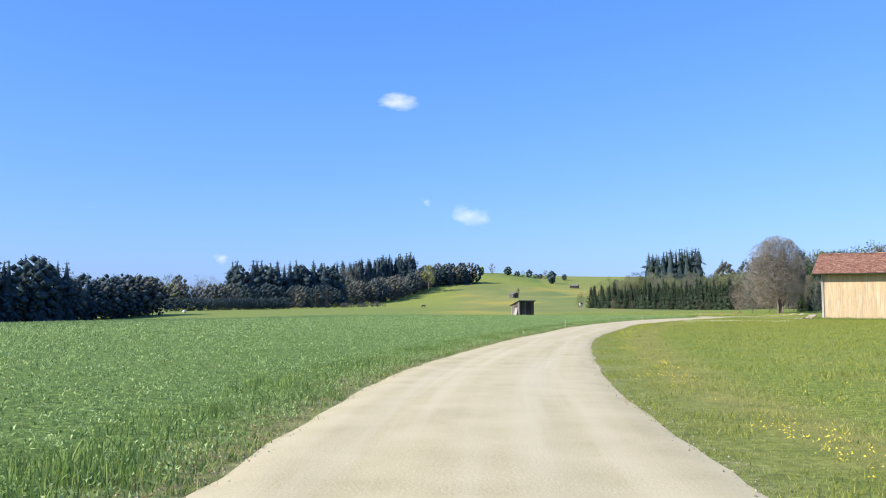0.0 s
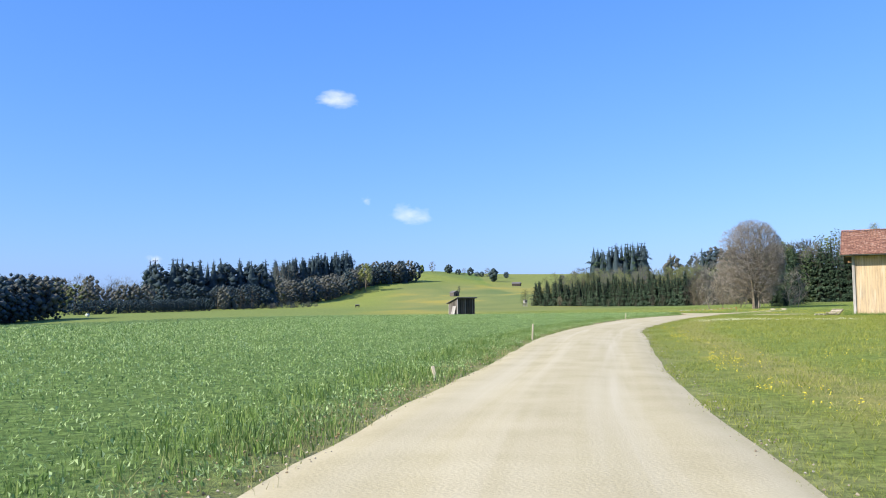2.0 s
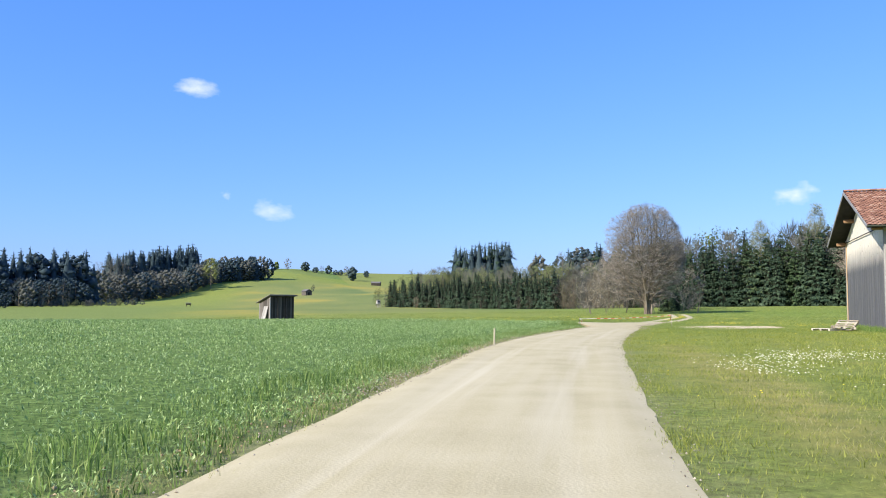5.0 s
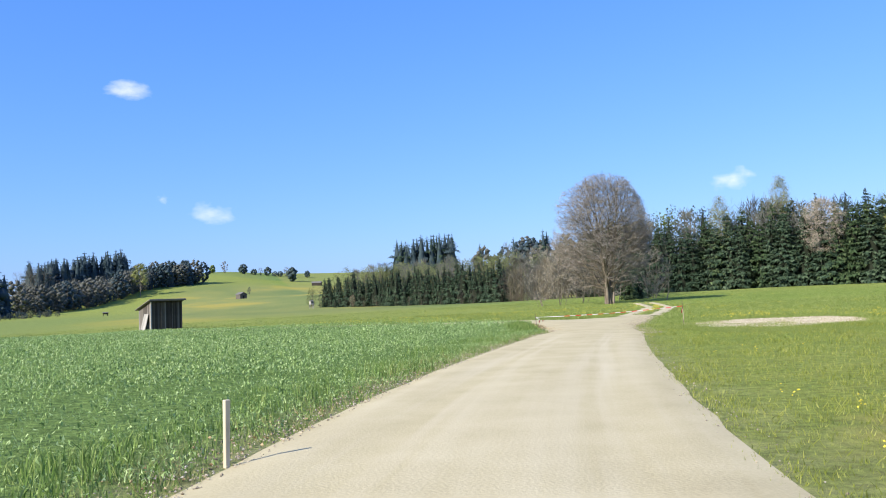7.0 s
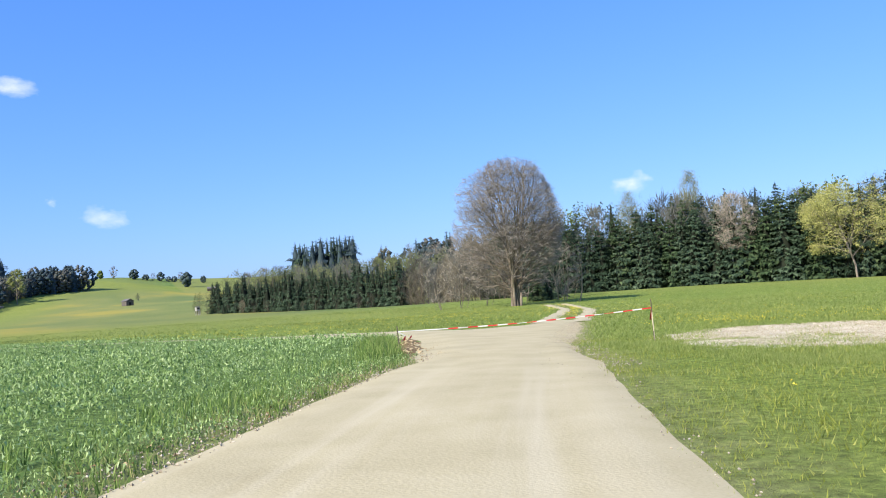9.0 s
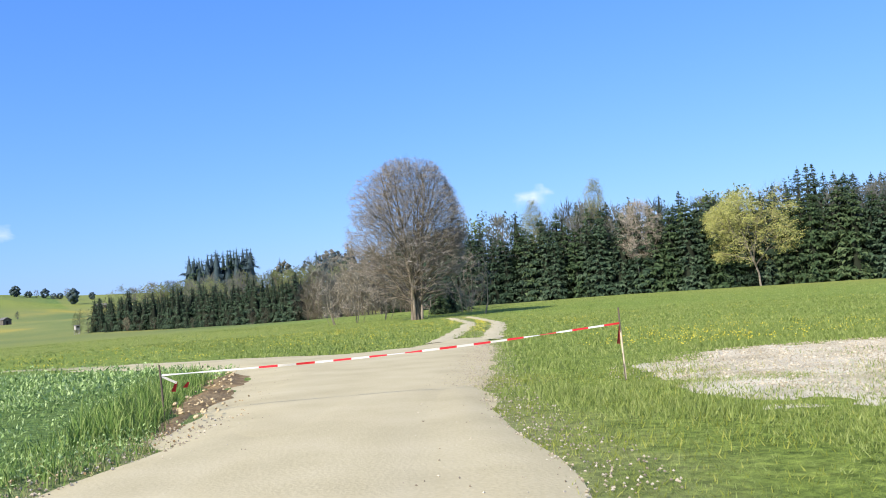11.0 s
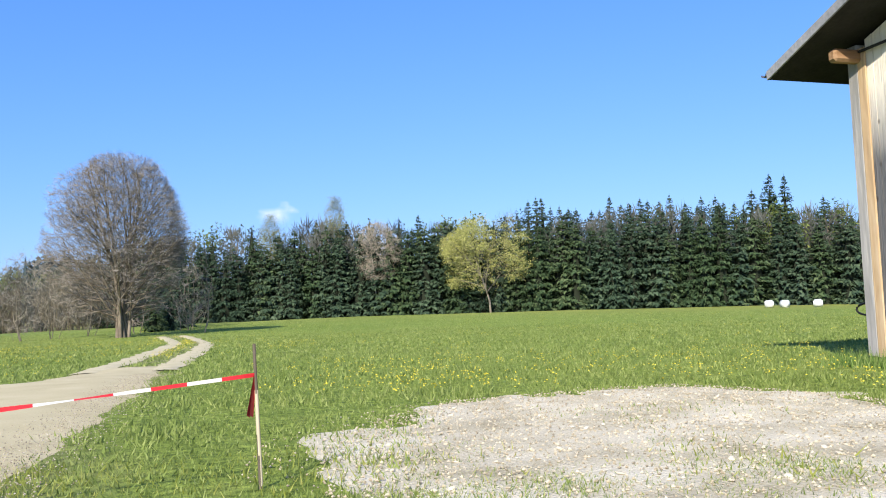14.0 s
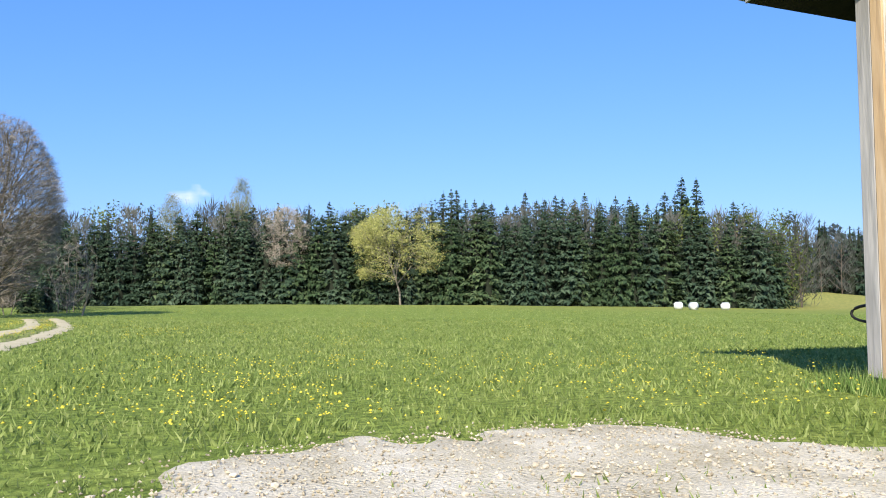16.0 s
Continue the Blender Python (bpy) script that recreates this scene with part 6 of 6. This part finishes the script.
x, y, off = beside_road(2000, -1, 2.3, 28, 1.3, -10, 116)
k = free(x, y) & (wave(x, y, 2.3, 11) + np.random.normal(0, 0.3, len(x)) > 0.45)
x2, y2, off = beside_road(620, -1, 2.6, 3.5, 1.0, 4, 70)
k2 = wave(x2, y2, 1.3, 15) + np.random.normal(0, 0.3, len(x2)) > 0.1
x, y = clustered(np.concatenate([x[k], x2[k2]]), np.concatenate([y[k], y2[k2]]), 5, 0.035)
dandelions("roadside_dandelions", x, y, "clumps of yellow dandelions along the roadside strip", 1.1)
n = 5000
r, a = 8 + 95 * np.random.uniform(0, 1, n) ** 1.1, radians(5) + radians(88) * np.random.uniform(0, 1, n)
x, y = 40 + r * np.sin(a), 118 + r * np.cos(a)
k = free(x, y) & (crop_side(x, y) < 0.5) & (wave(x, y, 2.1, 12) + 0.6 * wave(x, y, 7.0, 4) + np.random.normal(0, 0.3, n) > 0.35)
x2, y2 = np.random.uniform(18, 66, 3600), np.random.uniform(139, 178, 3600)
k2 = free(x2, y2) & (crop_side(x2, y2) < 0.5) & (np.abs(y2 - 156 + 0.3 * (40 - x2)) < 17) & (wave(x2, y2, 1.7, 19) + np.random.normal(0, 0.35, 3600) > 0.1)
t = np.random.randint(8, len(RUT_MID) - 6, 260)
w = np.where(np.random.uniform(0, 1, 260) < 0.6, np.random.normal(0, 0.22, 260), np.random.normal(2.0, 0.35, 260))
x3, y3 = RUT_MID[t, 0] - w * 0.86, RUT_MID[t, 1] + w * 0.5
x, y = clustered(np.concatenate([x[k], x2[k2], x3]), np.concatenate([y[k], y2[k2], y3]), 5, 0.09)
dandelions("meadow_dandelions", x, y, "yellow dandelions in patches through the meadow before the wood", 1.55, 4)


np.random.seed(8)
t = np.random.uniform(0, 1, 2600)
w = np.random.normal(0, 1, 2600)
x, y = 22.0 + 12.5 * t, np.interp(t, [0, 0.58, 0.8, 1], [82.3, 88.2, 85.0, 84.2]) + 1.3 * w
k = free(x, y) & (wave(x, y, 1.4, 14) + np.random.normal(0, 0.4, 2600) > 0.1)
white = dandelions("daisies", x[k], y[k], "band of small pale flowers in the meadow", 1.5)
white.data.materials[0] = M["pale_flower"]


def pebbles(name, x, y, size, label, mat, lift=0.03):
    n = len(x)
    z = ground_z(x, y) + lift
    s = size * np.random.uniform(0.4, 1.4, n)
    pts = []
    for d in ((1, 0, 0.1), (-0.4, 0.9, 0.05), (-0.5, -0.8, 0), (0.1, 0.1, 0.8), (0, 0, -0.6)):
        j = np.random.uniform(0.75, 1.25, (n, 3)) * np.array(d) * s[:, None]
        a = np.linspace(0, 40, n)
        pts.append(np.stack([x + j[:, 0] * np.cos(a) - j[:, 1] * np.sin(a), y + j[:, 0] * np.sin(a) + j[:, 1] * np.cos(a), z + j[:, 2]], -1))
    v = np.stack(pts, 1).reshape(-1, 3)
    i = np.arange(n)[:, None, None] * 5
    f = (i + np.array([[0, 1, 3], [1, 2, 3], [2, 0, 3], [1, 0, 4], [2, 1, 4], [0, 2, 4]])[None]).reshape(-1, 3)
    return tagged(new(name, tri_mesh(name, v, f, None, [mat])), label, "stones", kind="stuff")


xl, yl, _ = beside_road(2600, 1, 1.65, 2.2, 0.8)
xr, yr, _ = beside_road(1800, -1, 1.65, 2.1, 0.8)
pebbles("edge_stones", np.concatenate([xl, xr]), np.concatenate([yl, yr]), 0.012, "loose pale stones along the road's edges", M["stone"])
xl, yl, _ = beside_road(3400, 1, 1.7, 2.45, 1.0, 80, 121)
pebbles("verge_stones", xl, yl, 0.015, "pale stones and grit between the road and the field", M["stone"])
xl, yl, _ = beside_road(900, -1, 1.6, 2.5, 1.2, 116, 123)
pebbles("turf_stones", xl, yl, 0.012, "pale stones scattered where the turf meets the junction", M["stone"], 0.02)
xl, yl, _ = beside_road(2600, 1, 1.9, 2.7, 1.0)
pebbles("edge_soil", xl, yl, 0.018, "crumbs of brown soil along the field's edge", M["soil"])
x, y = np.random.uniform(40, 51, 34000), np.random.uniform(109, 126, 34000)
wide = [(45.2 + (p - 45.2) * 1.12, 117.3 + (q - 117.3) * 1.1) for p, q in GRAVEL]
k = inside(GRAVEL, x, y) | (inside(wide, x, y) & (np.random.uniform(0, 1, len(x)) < 0.25))
pebbles("yard_stones", x[k], y[k], 0.014, "loose whitish stones of the gravel patch", M["yard_stone"], np.where(inside(GRAVEL, x[k], y[k]), 0.028, 0.006))
x, y = np.random.uniform(41, 50, 1500), np.random.uniform(110, 124, 1500)
k = inside(wide, x, y) & (wave(x, y, 1.3, 21) > 0.1)
blades("dry_litter", x[k], y[k], np.full(k.sum(), 0.05), 0.007, 6, M["dry"], "dry straw litter and weeds on the gravel", 2.0, 0.10)
x, y = np.random.uniform(33, 50, 6000), np.random.uniform(112, 142, 6000)
k = (inside(JUNCTION, x, y) | (road_side(x, y)[0] < 1.7)) & (wave(x, y, 1.4, 13) > -0.35)
t = np.random.uniform(0, 1, 5000)
edge = np.random.normal(-0.25, 0.25, 5000)
x, y = np.concatenate([x[k], 38.5 + 8.0 * t + edge]), np.concatenate([y[k], 121.4 + 12.9 * t - edge * 0.6])
pebbles("junction_stones", x, y, 0.008, "small stones strewn over the junction and its edge", M["stone"], 0.055)


# ---------------------------------------------------------------- clouds, far behind everything
def cloud(az, slope, wide, high, seed, strength=1.0):
    m = bpy.data.materials.new("cloud_vapour")
    m.use_nodes = True
    t = m.node_tree
    n, link = t.nodes, t.links.new
    co, no, grad = n.new("ShaderNodeTexCoord"), n.new("ShaderNodeTexNoise"), n.new("ShaderNodeVectorMath")
    no.noise_dimensions = "4D"
    no.inputs["Scale"].default_value, no.inputs["Detail"].default_value, no.inputs["W"].default_value = 2.2, 6, seed
    grad.operation = "LENGTH"
    link(co.outputs["Object"], no.inputs[0]), link(co.outputs["Object"], grad.inputs[0])
    k = n.new("ShaderNodeMath")
    k.operation, k.inputs[1].default_value = "MULTIPLY_ADD", 1.5
    link(no.outputs[0], k.inputs[0])
    inv = n.new("ShaderNodeMath")
    inv.operation, inv.inputs[1].default_value, inv.inputs[2].default_value = "MULTIPLY_ADD", -1.25, -0.15
    link(grad.outputs["Value"], inv.inputs[0]), link(inv.outputs[0], k.inputs[2])
    ramp = n.new("ShaderNodeMapRange")
    ramp.inputs[1].default_value, ramp.inputs[2].default_value, ramp.inputs[4].default_value = 0.0, 1.0, strength
    link(k.outputs[0], ramp.inputs[0])
    em, tr, mx = n.new("ShaderNodeEmission"), n.new("ShaderNodeBsdfTransparent"), n.new("ShaderNodeMixShader")
    em.inputs[0].default_value, em.inputs[1].default_value = (0.93, 0.96, 1.0, 1), 0.78
    link(ramp.outputs[0], mx.inputs[0]), link(tr.outputs[0], mx.inputs[1]), link(em.outputs[0], mx.inputs[2])
    link(mx.outputs[0], n["Material Output"].inputs[0])
    d = 3300.0
    me = bpy.data.meshes.new("cloud")
    me.from_pydata([(-1, 0, -1), (1, 0, -1), (1, 0, 1), (-1, 0, 1)], [], [(0, 1, 2, 3)])
    me.materials.append(m)
    ob = tagged(new("cloud", me), "small white fair-weather cloud", "cloud", kind="structure")
    ob.matrix_basis = Matrix.Translation((d * math.sin(radians(az)), d * math.cos(radians(az)), d * slope)) @ Matrix.Rotation(-radians(az), 4, "Z") @ Matrix.Diagonal((wide, 1, high, 1))


cloud(-4.2, 0.247, 185, 80, 1.3)
cloud(0.6, 0.108, 170, 85, 4.1, 0.75)
cloud(-2.4, 0.125, 45, 34, 7.7, 0.4)
cloud(34.3, 0.122, 150, 95, 9.2)
cloud(-16.0, 0.055, 60, 40, 11.2, 0.6)


# ---------------------------------------------------------------- single larger stones on the gravel patch
random.seed(21)
stone_kinds = []
for k in range(6):
    g = bmesh.new()
    bmesh.ops.create_icosphere(g, subdivisions=1, radius=1.0)
    for q in g.verts:
        q.co *= rnd(0.7, 1.2)
    stone_kinds.append(bm_mesh("stone", g, M["yard_stone"]))
yard = bpy.data.objects["gravel_yard"]
laid_stones = 0
while laid_stones < 280:
    x, y = rnd(40.0, 47.5), rnd(116.2, 122.8)
    if not inside(GRAVEL, np.array([x]), np.array([y]))[0]:
        continue
    size = rnd(0.012, 0.030)
    stone = part("stone", random.choice(stone_kinds), yard)
    stone.matrix_basis = pose(x, y, float(ground_z(x, y)) + 0.022 + size * 0.3, rnd(-20, 20), rnd(-20, 20), rnd(0, 360)) @ Matrix.Diagonal((size * rnd(0.9, 1.6), size, size * rnd(0.5, 0.8), 1))
    laid_stones += 1
